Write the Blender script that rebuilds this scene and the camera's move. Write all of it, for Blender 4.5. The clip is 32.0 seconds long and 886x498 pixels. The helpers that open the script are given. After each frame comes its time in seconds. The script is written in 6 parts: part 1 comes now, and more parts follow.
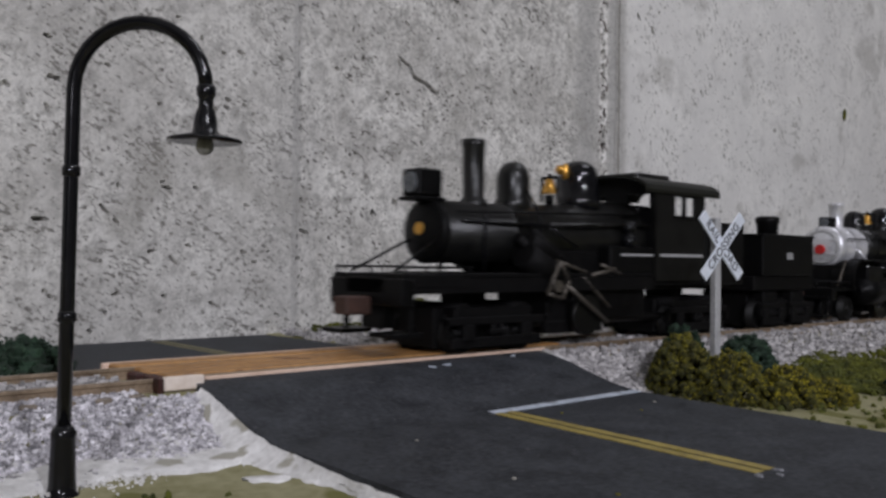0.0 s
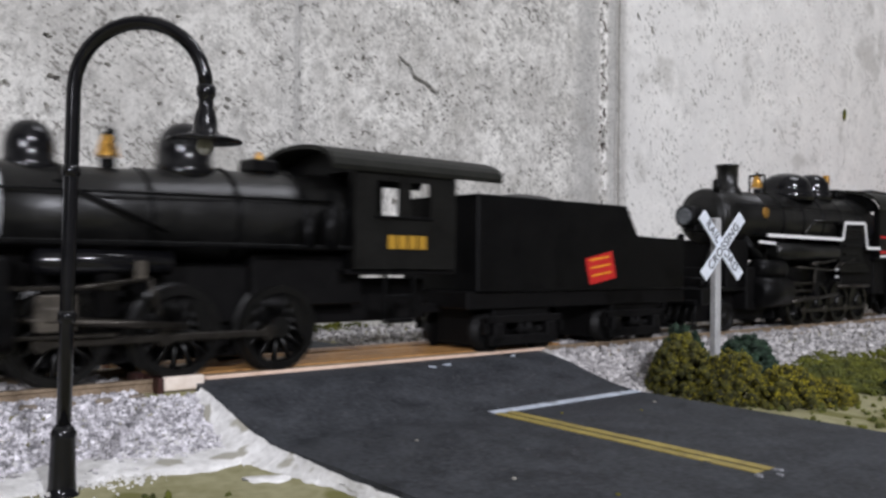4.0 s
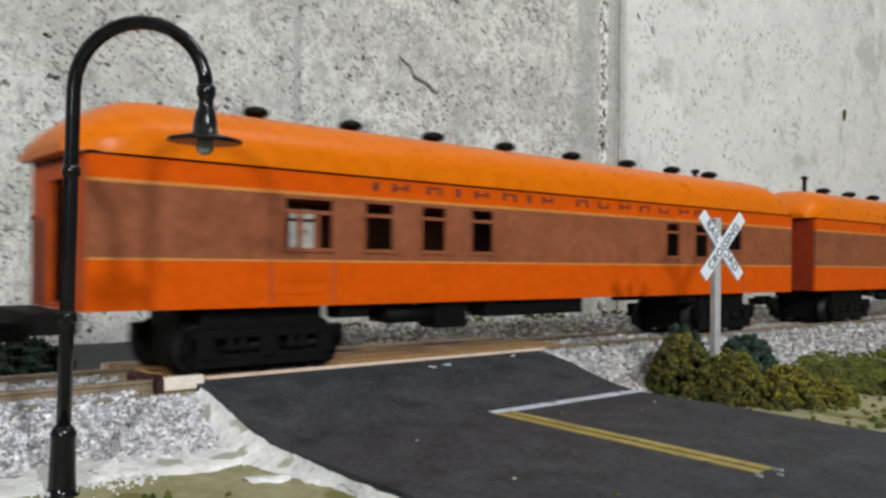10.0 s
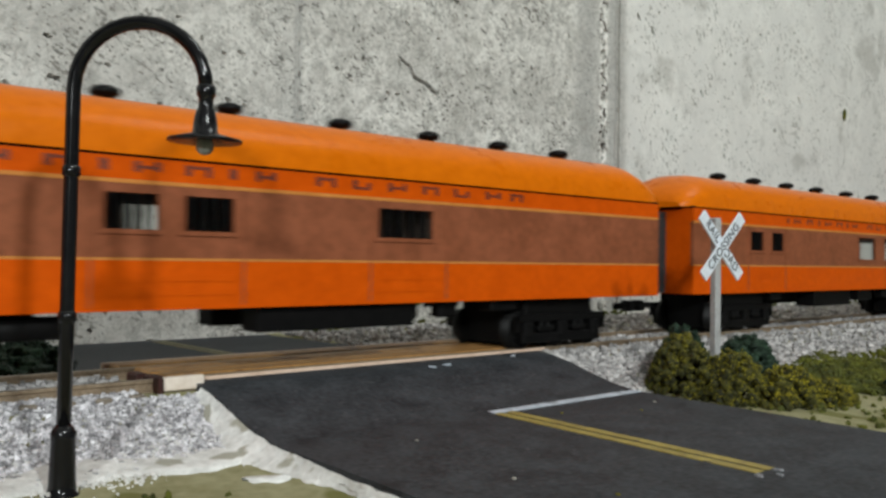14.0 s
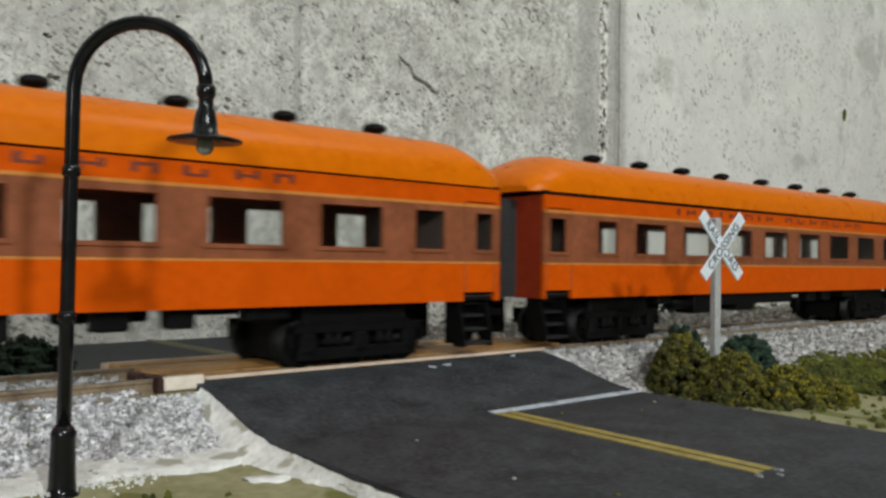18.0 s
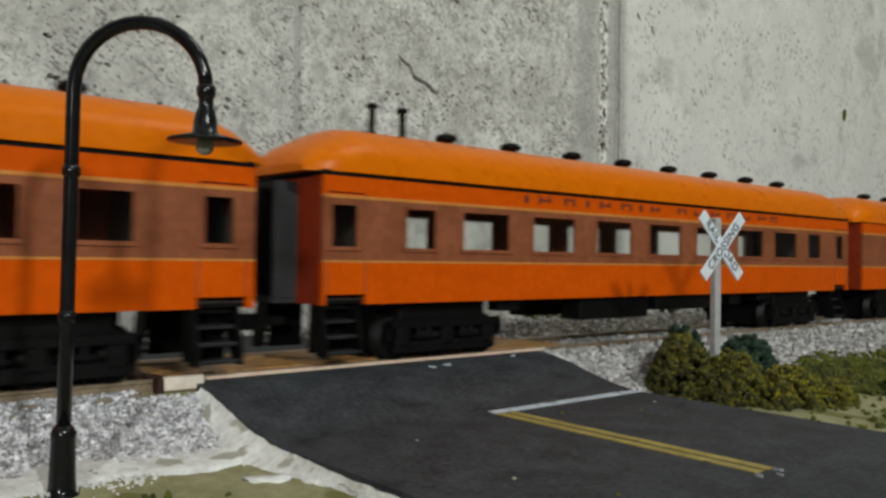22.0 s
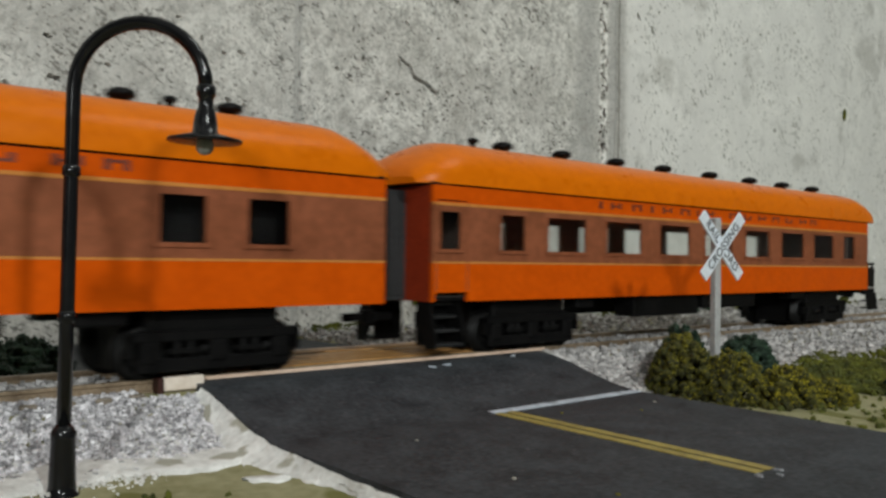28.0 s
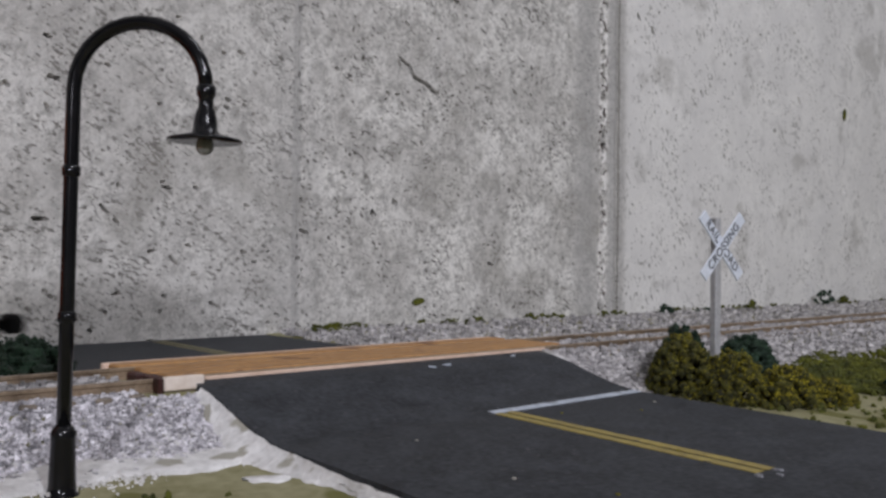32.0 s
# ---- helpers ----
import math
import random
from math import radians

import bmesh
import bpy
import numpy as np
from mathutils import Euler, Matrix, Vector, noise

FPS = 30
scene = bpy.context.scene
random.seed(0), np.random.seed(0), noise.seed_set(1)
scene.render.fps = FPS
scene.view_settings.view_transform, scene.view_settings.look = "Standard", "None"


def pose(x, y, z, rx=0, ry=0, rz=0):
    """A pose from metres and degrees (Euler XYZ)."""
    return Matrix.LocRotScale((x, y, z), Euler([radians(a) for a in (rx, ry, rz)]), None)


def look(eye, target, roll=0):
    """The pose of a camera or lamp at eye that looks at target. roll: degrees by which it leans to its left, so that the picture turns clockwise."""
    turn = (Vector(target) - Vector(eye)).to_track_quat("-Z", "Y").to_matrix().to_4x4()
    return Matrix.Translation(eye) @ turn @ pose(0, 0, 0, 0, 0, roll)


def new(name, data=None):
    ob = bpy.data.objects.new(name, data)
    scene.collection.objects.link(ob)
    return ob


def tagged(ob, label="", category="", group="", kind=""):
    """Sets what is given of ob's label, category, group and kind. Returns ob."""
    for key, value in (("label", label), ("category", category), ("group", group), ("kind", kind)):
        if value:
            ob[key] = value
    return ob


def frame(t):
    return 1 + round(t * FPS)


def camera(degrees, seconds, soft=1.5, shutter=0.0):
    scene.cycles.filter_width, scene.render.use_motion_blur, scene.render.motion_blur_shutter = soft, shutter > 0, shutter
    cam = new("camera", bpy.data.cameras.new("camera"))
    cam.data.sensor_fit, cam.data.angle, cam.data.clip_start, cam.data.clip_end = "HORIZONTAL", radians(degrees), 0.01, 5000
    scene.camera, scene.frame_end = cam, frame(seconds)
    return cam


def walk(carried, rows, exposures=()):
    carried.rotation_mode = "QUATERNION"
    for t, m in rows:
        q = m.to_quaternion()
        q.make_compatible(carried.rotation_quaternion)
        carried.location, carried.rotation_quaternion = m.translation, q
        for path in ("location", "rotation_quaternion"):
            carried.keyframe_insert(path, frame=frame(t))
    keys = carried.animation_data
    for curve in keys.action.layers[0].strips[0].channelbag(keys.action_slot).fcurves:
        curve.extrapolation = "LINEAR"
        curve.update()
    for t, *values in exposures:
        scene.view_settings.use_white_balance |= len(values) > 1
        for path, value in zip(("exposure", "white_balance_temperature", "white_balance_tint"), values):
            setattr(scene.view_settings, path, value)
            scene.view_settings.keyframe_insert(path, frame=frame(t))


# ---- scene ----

# ---------- camera ----------
cam = camera(55.19, 32.0, soft=2.8, shutter=0.6)
EYE = (0.0, -0.15239, 0.02085)
VIEW = look(EYE, (0.65726, 0.60113, 0.03592), 0.6645)
EXPOSURES = [(0.0, -1.12, 5920, 17), (1.0, -0.83, 5920, 17), (2.0, -0.55, 5920, 16), (3.0, -0.45, 5950, 15), (6.0, -0.43, 5850, 16), (8.0, -0.41, 5980, 9),
             (10.0, -0.43, 6050, 6), (13.0, -0.53, 6120, 3), (17.0, -0.72, 6180, 1), (18.0, -0.64, 6190, 1), (19.0, -0.66, 6200, 1), (20.0, -0.98, 6250, 1), (23.0, -0.80, 6250, 0), (25.0, -0.79, 6250, 0),
             (28.0, -0.83, 6240, 2), (29.0, -0.75, 6220, 4), (31.0, -0.67, 6150, 10), (32.0, -1.02, 5920, 17)]
walk(cam, [(0.0, VIEW), (32.0, VIEW)], EXPOSURES)

# the train's speed in metres a second every two seconds
SPEED = [0.0790, 0.0790, 0.0805, 0.07644, 0.08097, 0.08024, 0.08153, 0.08055, 0.07655,
         0.07551, 0.07685, 0.07722, 0.07428, 0.07648, 0.07649, 0.0775, 0.0826]
FINE = np.linspace(0, 32, 641)
PACE = np.interp(FINE, np.arange(0, 33, 2), SPEED)
RUN = np.concatenate([[0], np.cumsum((PACE[1:] + PACE[:-1]) * 0.025)])


def gone(t):
    """Metres that the train has run at t seconds."""
    return float(np.interp(t, FINE, RUN))


# ---------- light ----------
world = bpy.data.worlds.new("world")
scene.world = world
world.use_nodes = True
world.node_tree.nodes["Background"].inputs[0].default_value = (0.6, 0.65, 0.7, 1)
world.node_tree.nodes["Background"].inputs[1].default_value = 0.05


def area_lamp(name, eye, target, size, watts, colour):
    data = bpy.data.lights.new(name, "AREA")
    data.shape, data.size, data.energy, data.color = "DISK", size, watts, colour
    ob = new(name, data)
    ob.matrix_world = look(eye, target)
    return ob


area_lamp("room_lamp", (-0.012, -1.05, 0.62), (0.2, 0, 0.04), 0.10, 10.0, (1.0, 0.98, 0.95))
area_lamp("room_lamp", (-1.157, -1.44, 0.52), (0.3, 0, 0.04), 0.14, 25.0, (1.0, 0.98, 0.96))
area_lamp("ceiling_lamp", (0.70, -0.42, 1.30), (0.6, 0.05, 0.05), 0.5, 6.5, (1.0, 0.98, 0.95))

# ---------- mesh helpers, all in millimetres ----------
MM = 0.001


def box(bm, x0, x1, y0, y1, z0, z1, bevel=0.0):
    vs = [bm.verts.new((x * MM, y * MM, z * MM)) for x in (x0, x1) for y in (y0, y1) for z in (z0, z1)]
    fs = [bm.faces.new([vs[i] for i in f]) for f in
          ((0, 1, 3, 2), (4, 6, 7, 5), (0, 4, 5, 1), (2, 3, 7, 6), (0, 2, 6, 4), (1, 5, 7, 3))]
    if bevel:
        es = list({e for f in fs for e in f.edges})
        bmesh.ops.bevel(bm, geom=es, offset=bevel * MM, segments=1, affect="EDGES", profile=0.5)
    return vs


def tube(bm, p, q, r0, r1=None, seg=14):
    """A round bar from p to q."""
    r1 = r0 if r1 is None else r1
    p, q = Vector(p) * MM, Vector(q) * MM
    d = (q - p).normalized()
    a = d.orthogonal().normalized()
    b = d.cross(a)
    rings = []
    for c, r in ((p, r0), (q, r1)):
        rings.append([bm.verts.new(c + (a * math.cos(k * math.tau / seg) + b * math.sin(k * math.tau / seg)) * r * MM)
                      for k in range(seg)])
    for k in range(seg):
        n = (k + 1) % seg
        bm.faces.new((rings[0][k], rings[0][n], rings[1][n], rings[1][k])).smooth = True
    bm.faces.new(rings[0][::-1])
    bm.faces.new(rings[1])


def lathe(bm, at, axis, profile, seg=20, closed=False):
    """Turns a profile of (along, radius) round an axis ('x', 'y' or 'z') through the point at; closed joins its ends."""
    turn = {"x": lambda h, u, v: (h, u, v), "y": lambda h, u, v: (u, h, v), "z": lambda h, u, v: (u, v, h)}[axis]
    rings = []
    for h, r in profile:
        ring = []
        for k in range(seg):
            o = turn(h, r * math.cos(k * math.tau / seg), r * math.sin(k * math.tau / seg))
            ring.append(bm.verts.new([(at[i] + o[i]) * MM for i in range(3)]))
        rings.append(ring)
    for a, b in zip(rings, rings[1:] + rings[:1] if closed else rings[1:]):
        for k in range(seg):
            n = (k + 1) % seg
            bm.faces.new((a[k], a[n], b[n], b[k])).smooth = not closed
    if not closed:
        bm.faces.new(rings[0][::-1])
        bm.faces.new(rings[-1])


def prism(bm, outline, lo, hi, axis="y"):
    """Extrudes an outline along an axis: 'y' takes (x, z) pairs, 'x' takes (y, z), 'z' takes (x, y)."""
    put = {"y": lambda a, b, h: (a, h, b), "x": lambda a, b, h: (h, a, b), "z": lambda a, b, h: (a, b, h)}[axis]
    ends = [[bm.verts.new([c * MM for c in put(a, b, h)]) for a, b in outline] for h in (lo, hi)]
    n = len(outline)
    for k in range(n):
        bm.faces.new((ends[0][k], ends[0][(k + 1) % n], ends[1][(k + 1) % n], ends[1][k]))
    bm.faces.new(ends[0][::-1])
    bm.faces.new(ends[1])


def path_tube(bm, points, r, seg=12):
    """A round bar bent along points; r is one radius or one for each point."""
    pts = [Vector(p) * MM for p in points]
    rs = r if isinstance(r, (list, tuple)) else [r] * len(pts)
    rings, a = [], None
    for i, p in enumerate(pts):
        d = (pts[min(i + 1, len(pts) - 1)] - pts[max(i - 1, 0)]).normalized()
        a = d.orthogonal().normalized() if a is None else (a - d * a.dot(d)).normalized()
        b = d.cross(a)
        rings.append([bm.verts.new(p + (a * math.cos(k * math.tau / seg) + b * math.sin(k * math.tau / seg)) * rs[i] * MM)
                      for k in range(seg)])
    for u, v in zip(rings, rings[1:]):
        for k in range(seg):
            bm.faces.new((u[k], u[(k + 1) % seg], v[(k + 1) % seg], v[k])).smooth = True
    bm.faces.new(rings[0][::-1])
    bm.faces.new(rings[-1])


def finish(name, bm, material):
    bmesh.ops.recalc_face_normals(bm, faces=bm.faces[:])
    me = bpy.data.meshes.new(name)
    bm.to_mesh(me)
    bm.free()
    me.materials.append(material)
    return me


def part(name, bm, material, parent, label="", at=None):
    """Links a bmesh as one mesh object under a thing or a part."""
    ob = new(name, bm if isinstance(bm, bpy.types.Mesh) else finish(name, bm, material))
    ob.parent = parent
    if at is not None:
        ob.location = Vector(at) * MM
    return tagged(ob, label)


def boxed(name, material, parent, dims, bevel=0.15, label=""):
    bm = bmesh.new()
    for d in (dims if isinstance(dims[0], (tuple, list)) else [dims]):
        box(bm, *d, bevel)
    return part(name, bm, material, parent, label)


def thing(name, label, category, at=(0, 0, 0), group=""):
    ob = new(name)
    ob.empty_display_size = 0.01
    ob.location = Vector(at) * MM
    return tagged(ob, label, category, group)


def single(name, bm, material, label, category, group="", kind=""):
    return tagged(new(name, finish(name, bm, material)), label, category, group, kind)


def mesh_from(name, verts, faces, material, smooth=False):
    me = bpy.data.meshes.new(name)
    me.from_pydata(verts, [], faces)
    me.materials.append(material)
    if smooth:
        me.polygons.foreach_set("use_smooth", [True] * len(me.polygons))
    me.update()
    return me


# ---------- materials ----------
def surface(name, a, b, rough=0.6, metal=0.0, scale=300.0, bump=0.2, fine=4.0, spots=None, vary=0.0, spec=0.5, depth=0.0003):
    """Two colours mixed by coarse and fine noise, with fine relief; spots: (colour, amount, scale) of specks."""
    m = bpy.data.materials.new(name)
    m.use_nodes = True
    nt = m.node_tree
    N, L = nt.nodes, nt.links
    bsdf = N["Principled BSDF"]
    co = N.new("ShaderNodeTexCoord")
    n1, n2 = N.new("ShaderNodeTexNoise"), N.new("ShaderNodeTexNoise")
    n1.inputs["Scale"].default_value, n2.inputs["Scale"].default_value = scale, scale * fine
    n1.inputs["Detail"].default_value, n2.inputs["Detail"].default_value = 5.0, 4.0
    L.new(co.outputs["Object"], n1.inputs["Vector"])
    L.new(co.outputs["Object"], n2.inputs["Vector"])
    add = N.new("ShaderNodeMath")
    add.operation = "MULTIPLY_ADD"
    add.inputs[1].default_value = 0.5
    half = N.new("ShaderNodeMath")
    half.operation = "MULTIPLY"
    half.inputs[1].default_value = 0.5
    L.new(n2.outputs["Fac"], half.inputs[0])
    L.new(n1.outputs["Fac"], add.inputs[0])
    L.new(half.outputs[0], add.inputs[2])
    ramp = N.new("ShaderNodeValToRGB")
    ramp.color_ramp.elements[0].position, ramp.color_ramp.elements[1].position = 0.36, 0.64
    ramp.color_ramp.elements[0].color, ramp.color_ramp.elements[1].color = (*a, 1), (*b, 1)
    L.new(add.outputs[0], ramp.inputs["Fac"])
    colour = ramp.outputs["Color"]
    if spots:
        c, amount, sc = spots
        n3 = N.new("ShaderNodeTexNoise")
        n3.inputs["Scale"].default_value, n3.inputs["Detail"].default_value = sc, 2.0
        L.new(co.outputs["Object"], n3.inputs["Vector"])
        cut = N.new("ShaderNodeMapRange")
        cut.inputs["From Min"].default_value, cut.inputs["From Max"].default_value = 0.66 - amount, 0.70 - amount
        L.new(n3.outputs["Fac"], cut.inputs["Value"])
        mix = N.new("ShaderNodeMix")
        mix.data_type = "RGBA"
        L.new(cut.outputs["Result"], mix.inputs["Factor"])
        L.new(colour, mix.inputs["A"])
        mix.inputs["B"].default_value = (*c, 1)
        colour = mix.outputs["Result"]
    if vary:
        info = N.new("ShaderNodeNewGeometry")
        hsv = N.new("ShaderNodeHueSaturation")
        span = N.new("ShaderNodeMapRange")
        span.inputs["To Min"].default_value, span.inputs["To Max"].default_value = 1 - vary, 1 + vary
        L.new(info.outputs["Random Per Island"], span.inputs["Value"])
        L.new(span.outputs["Result"], hsv.inputs["Value"])
        L.new(colour, hsv.inputs["Color"])
        colour = hsv.outputs["Color"]
    L.new(colour, bsdf.inputs["Base Color"])
    wear = N.new("ShaderNodeMapRange")
    wear.inputs["To Min"].default_value, wear.inputs["To Max"].default_value = max(rough - 0.12, 0.03), min(rough + 0.12, 1)
    L.new(n1.outputs["Fac"], wear.inputs["Value"])
    L.new(wear.outputs["Result"], bsdf.inputs["Roughness"])
    bsdf.inputs["Metallic"].default_value = metal
    bsdf.inputs["Specular IOR Level"].default_value = spec
    if bump:
        bp = N.new("ShaderNodeBump")
        bp.inputs["Strength"].default_value, bp.inputs["Distance"].default_value = bump, depth
        L.new(add.outputs[0], bp.inputs["Height"])
        L.new(bp.outputs["Normal"], bsdf.inputs["Normal"])
    return m


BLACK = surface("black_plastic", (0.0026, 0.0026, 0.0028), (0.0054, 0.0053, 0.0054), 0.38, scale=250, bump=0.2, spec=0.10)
BLACK_GLOSS = surface("black_gloss_paint", (0.004, 0.004, 0.005), (0.008, 0.008, 0.009), 0.16, scale=200, bump=0.08, spec=0.35)
BOILER = surface("black_boiler_paint", (0.0035, 0.0035, 0.0034), (0.0095, 0.0093, 0.0086), 0.33, scale=220, bump=0.35, spec=0.42)
CAB = surface("dull_cab_paint", (0.0052, 0.0051, 0.0046), (0.0100, 0.0098, 0.0088), 0.5, scale=200, bump=0.2, spec=0.13)
CAB_ROOF = surface("dull_olive_grey_roof", (0.010, 0.0103, 0.0085), (0.019, 0.0193, 0.0155), 0.55, scale=200, bump=0.3, spec=0.2)
TYRE = surface("worn_driver_steel", (0.0028, 0.0027, 0.0026), (0.008, 0.0076, 0.0072), 0.36, metal=0.4, scale=400, bump=0.2)
GRIME = surface("dark_underframe", (0.0021, 0.0020, 0.0022), (0.0054, 0.0050, 0.0050), 0.6, scale=400, bump=0.4, spec=0.12)
WHEEL = surface("blackened_wheel_metal", (0.003, 0.003, 0.003), (0.008, 0.0075, 0.007), 0.5, metal=0.1, scale=500, bump=0.2, spec=0.2)
STEEL = surface("dull_rod_steel", (0.024, 0.021, 0.018), (0.060, 0.054, 0.046), 0.38, metal=0.8, scale=500, bump=0.15)
SILVER = surface("silver_paint", (0.58, 0.58, 0.60), (0.76, 0.76, 0.78), 0.30, metal=0.35, scale=250, bump=0.12)
LENS = surface("dark_lamp_lens", (0.06, 0.065, 0.07), (0.14, 0.15, 0.16), 0.12, scale=200, bump=0.0)
BRASS = surface("brass", (0.62, 0.32, 0.06), (0.80, 0.46, 0.10), 0.30, metal=0.9, scale=500, bump=0.1)
RED = surface("red_paint", (0.42, 0.013, 0.012), (0.54, 0.020, 0.017), 0.45, scale=300, bump=0.1)
WHITE = surface("white_paint", (0.72, 0.72, 0.72), (0.82, 0.82, 0.82), 0.5, scale=300, bump=0.1)
YELLOW = surface("yellow_orange_decal", (0.66, 0.24, 0.01), (0.78, 0.32, 0.015), 0.5, scale=300, bump=0.05)
ORANGE = surface("orange_plastic", (0.52, 0.070, 0.0008), (0.62, 0.089, 0.0012), 0.42, scale=140, bump=0.15, spec=0.06)
ROOF = surface("orange_roof_plastic", (0.58, 0.128, 0.0008), (0.67, 0.157, 0.0012), 0.30, scale=140, bump=0.15, spec=0.10)
BROWN = surface("brown_band_plastic", (0.19, 0.060, 0.026), (0.275, 0.089, 0.041), 0.5, scale=160, bump=0.2, spec=0.15)
STRIPE = surface("dull_tan_stripe", (0.48, 0.18, 0.035), (0.60, 0.24, 0.055), 0.45, scale=200, bump=0.05, spec=0.2)
LETTER = surface("dark_brown_lettering", (0.11, 0.020, 0.008), (0.16, 0.030, 0.011), 0.5, scale=300, bump=0.0)
DIAPHRAGM = surface("charcoal_rubber", (0.018, 0.019, 0.020), (0.032, 0.033, 0.034), 0.7, scale=300, bump=0.3)
# Dark red end paint; on the baggage car it puts end shade into colour.
MAROON = surface("dark_red_end_paint_and_shade", (0.20, 0.023, 0.007), (0.28, 0.034, 0.010), 0.55, scale=300, bump=0.2, spec=0.15)
# A little paler than the rest of the steps.
TREAD = surface("grey_step_tread", (0.006, 0.006, 0.007), (0.016, 0.016, 0.017), 0.5, scale=300, bump=0.3)
COAL = surface("coal", (0.006, 0.006, 0.006), (0.020, 0.020, 0.020), 0.4, scale=500, bump=0.8)
SEAT = surface("dark_seat_plastic", (0.030, 0.022, 0.018), (0.055, 0.040, 0.032), 0.6, scale=300, bump=0.1)
ASPHALT = surface("asphalt_sheet", (0.0165, 0.0182, 0.0215), (0.053, 0.057, 0.064), 0.72, scale=140, bump=0.5, fine=7,
                  spots=((0.062, 0.063, 0.068), -0.02, 620), spec=0.25)
LINE_WHITE = surface("worn_white_line", (0.34, 0.38, 0.44), (0.56, 0.61, 0.68), 0.6, scale=250, bump=0.1, spots=((0.16, 0.17, 0.19), 0.03, 420))
LINE_FADED = surface("faded_yellow_line", (0.09, 0.08, 0.04), (0.20, 0.18, 0.09), 0.7, scale=160, bump=0.1)
SCUFF = surface("grey_scrape", (0.10, 0.10, 0.11), (0.30, 0.31, 0.33), 0.7, scale=500, bump=0.2)
LINE_YELLOW = surface("worn_yellow_line", (0.22, 0.168, 0.038), (0.38, 0.30, 0.070), 0.6, scale=160, bump=0.1,
                      spots=((0.10, 0.09, 0.06), -0.01, 420))
PLASTER = surface("white_plaster", (0.56, 0.55, 0.53), (0.80, 0.79, 0.77), 0.85, scale=170, bump=0.9, depth=0.0006, spots=((0.36, 0.345, 0.29), 0.05, 150))
STONE = surface("grey_ballast_stone", (0.26, 0.25, 0.25), (0.52, 0.50, 0.49), 0.8, scale=500, bump=0.3, vary=0.45)
WOOD = surface("orange_stained_wood", (0.31, 0.150, 0.042), (0.46, 0.245, 0.080), 0.55, scale=140, bump=0.4, spots=((0.16, 0.065, 0.015), 0.04, 90))
# Red stain of the wood ends; also stands for one shaded gap.
WOOD_DARK = surface("dark_red_wood_and_gap_shade", (0.030, 0.008, 0.006), (0.075, 0.020, 0.013), 0.6, scale=200, bump=0.3)
WOOD_CREAM = surface("cream_wood_end", (0.66, 0.56, 0.47), (0.80, 0.71, 0.62), 0.6, scale=160, bump=0.3)
WOOD_PALE = surface("pale_wood", (0.60, 0.43, 0.32), (0.74, 0.56, 0.44), 0.6, scale=140, bump=0.3)
RAIL = surface("rusty_rail_metal", (0.21, 0.155, 0.10), (0.36, 0.275, 0.19), 0.45, metal=0.25, scale=400, bump=0.2)
TIE = surface("brown_tie_plastic", (0.16, 0.13, 0.10), (0.26, 0.22, 0.175), 0.8, scale=400, bump=0.4)
POST = surface("grey_painted_post", (0.30, 0.30, 0.30), (0.42, 0.42, 0.42), 0.5, scale=300, bump=0.15)
SIGN = surface("white_sign_face", (0.58, 0.62, 0.68), (0.72, 0.76, 0.82), 0.5, scale=300, bump=0.05)
SIGN_INK = surface("black_sign_ink", (0.02, 0.02, 0.025), (0.05, 0.05, 0.055), 0.6, scale=300, bump=0.0)
FOAM_OLIVE = surface("olive_foliage_foam", (0.068, 0.064, 0.003), (0.29, 0.245, 0.007), 0.9, scale=110, bump=0.8, vary=0.6)
# Dark olive lumps: shade in the bush's hollows put into their colour.
FOAM_SHADE = surface("foam_core_painted_shade", (0.014, 0.016, 0.002), (0.055, 0.052, 0.003), 0.9, scale=200, bump=0.9, vary=0.5)
FOAM_DARK = surface("dark_green_foliage_foam", (0.006, 0.020, 0.010), (0.020, 0.045, 0.022), 0.85, scale=350, bump=0.8, vary=0.4)
GRASS = surface("green_turf", (0.034, 0.042, 0.002), (0.105, 0.108, 0.005), 0.9, scale=60, bump=0.8, vary=0.4)
BULB = surface("grey_frosted_bulb", (0.20, 0.20, 0.19), (0.30, 0.30, 0.28), 0.2, scale=300, bump=0.0)
CEILING = surface("painted_ceiling", (0.62, 0.61, 0.58), (0.70, 0.69, 0.66), 0.8, scale=3, bump=0.2, depth=0.003)
FLOOR = surface("concrete_floor", (0.24, 0.23, 0.22), (0.34, 0.33, 0.31), 0.7, scale=4, bump=0.2, depth=0.003)
PLY = surface("plywood", (0.38, 0.27, 0.16), (0.48, 0.35, 0.22), 0.6, scale=12, bump=0.2)


def glass_material():
    m = bpy.data.materials.new("clear_window_glass")
    m.use_nodes = True
    b = m.node_tree.nodes["Principled BSDF"]
    b.inputs["Base Color"].default_value = (0.90, 0.91, 0.90, 1)
    b.inputs["Roughness"].default_value = 0.10
    b.inputs["Transmission Weight"].default_value = 1.0
    b.inputs["IOR"].default_value = 1.12
    return m


GLASS = glass_material()


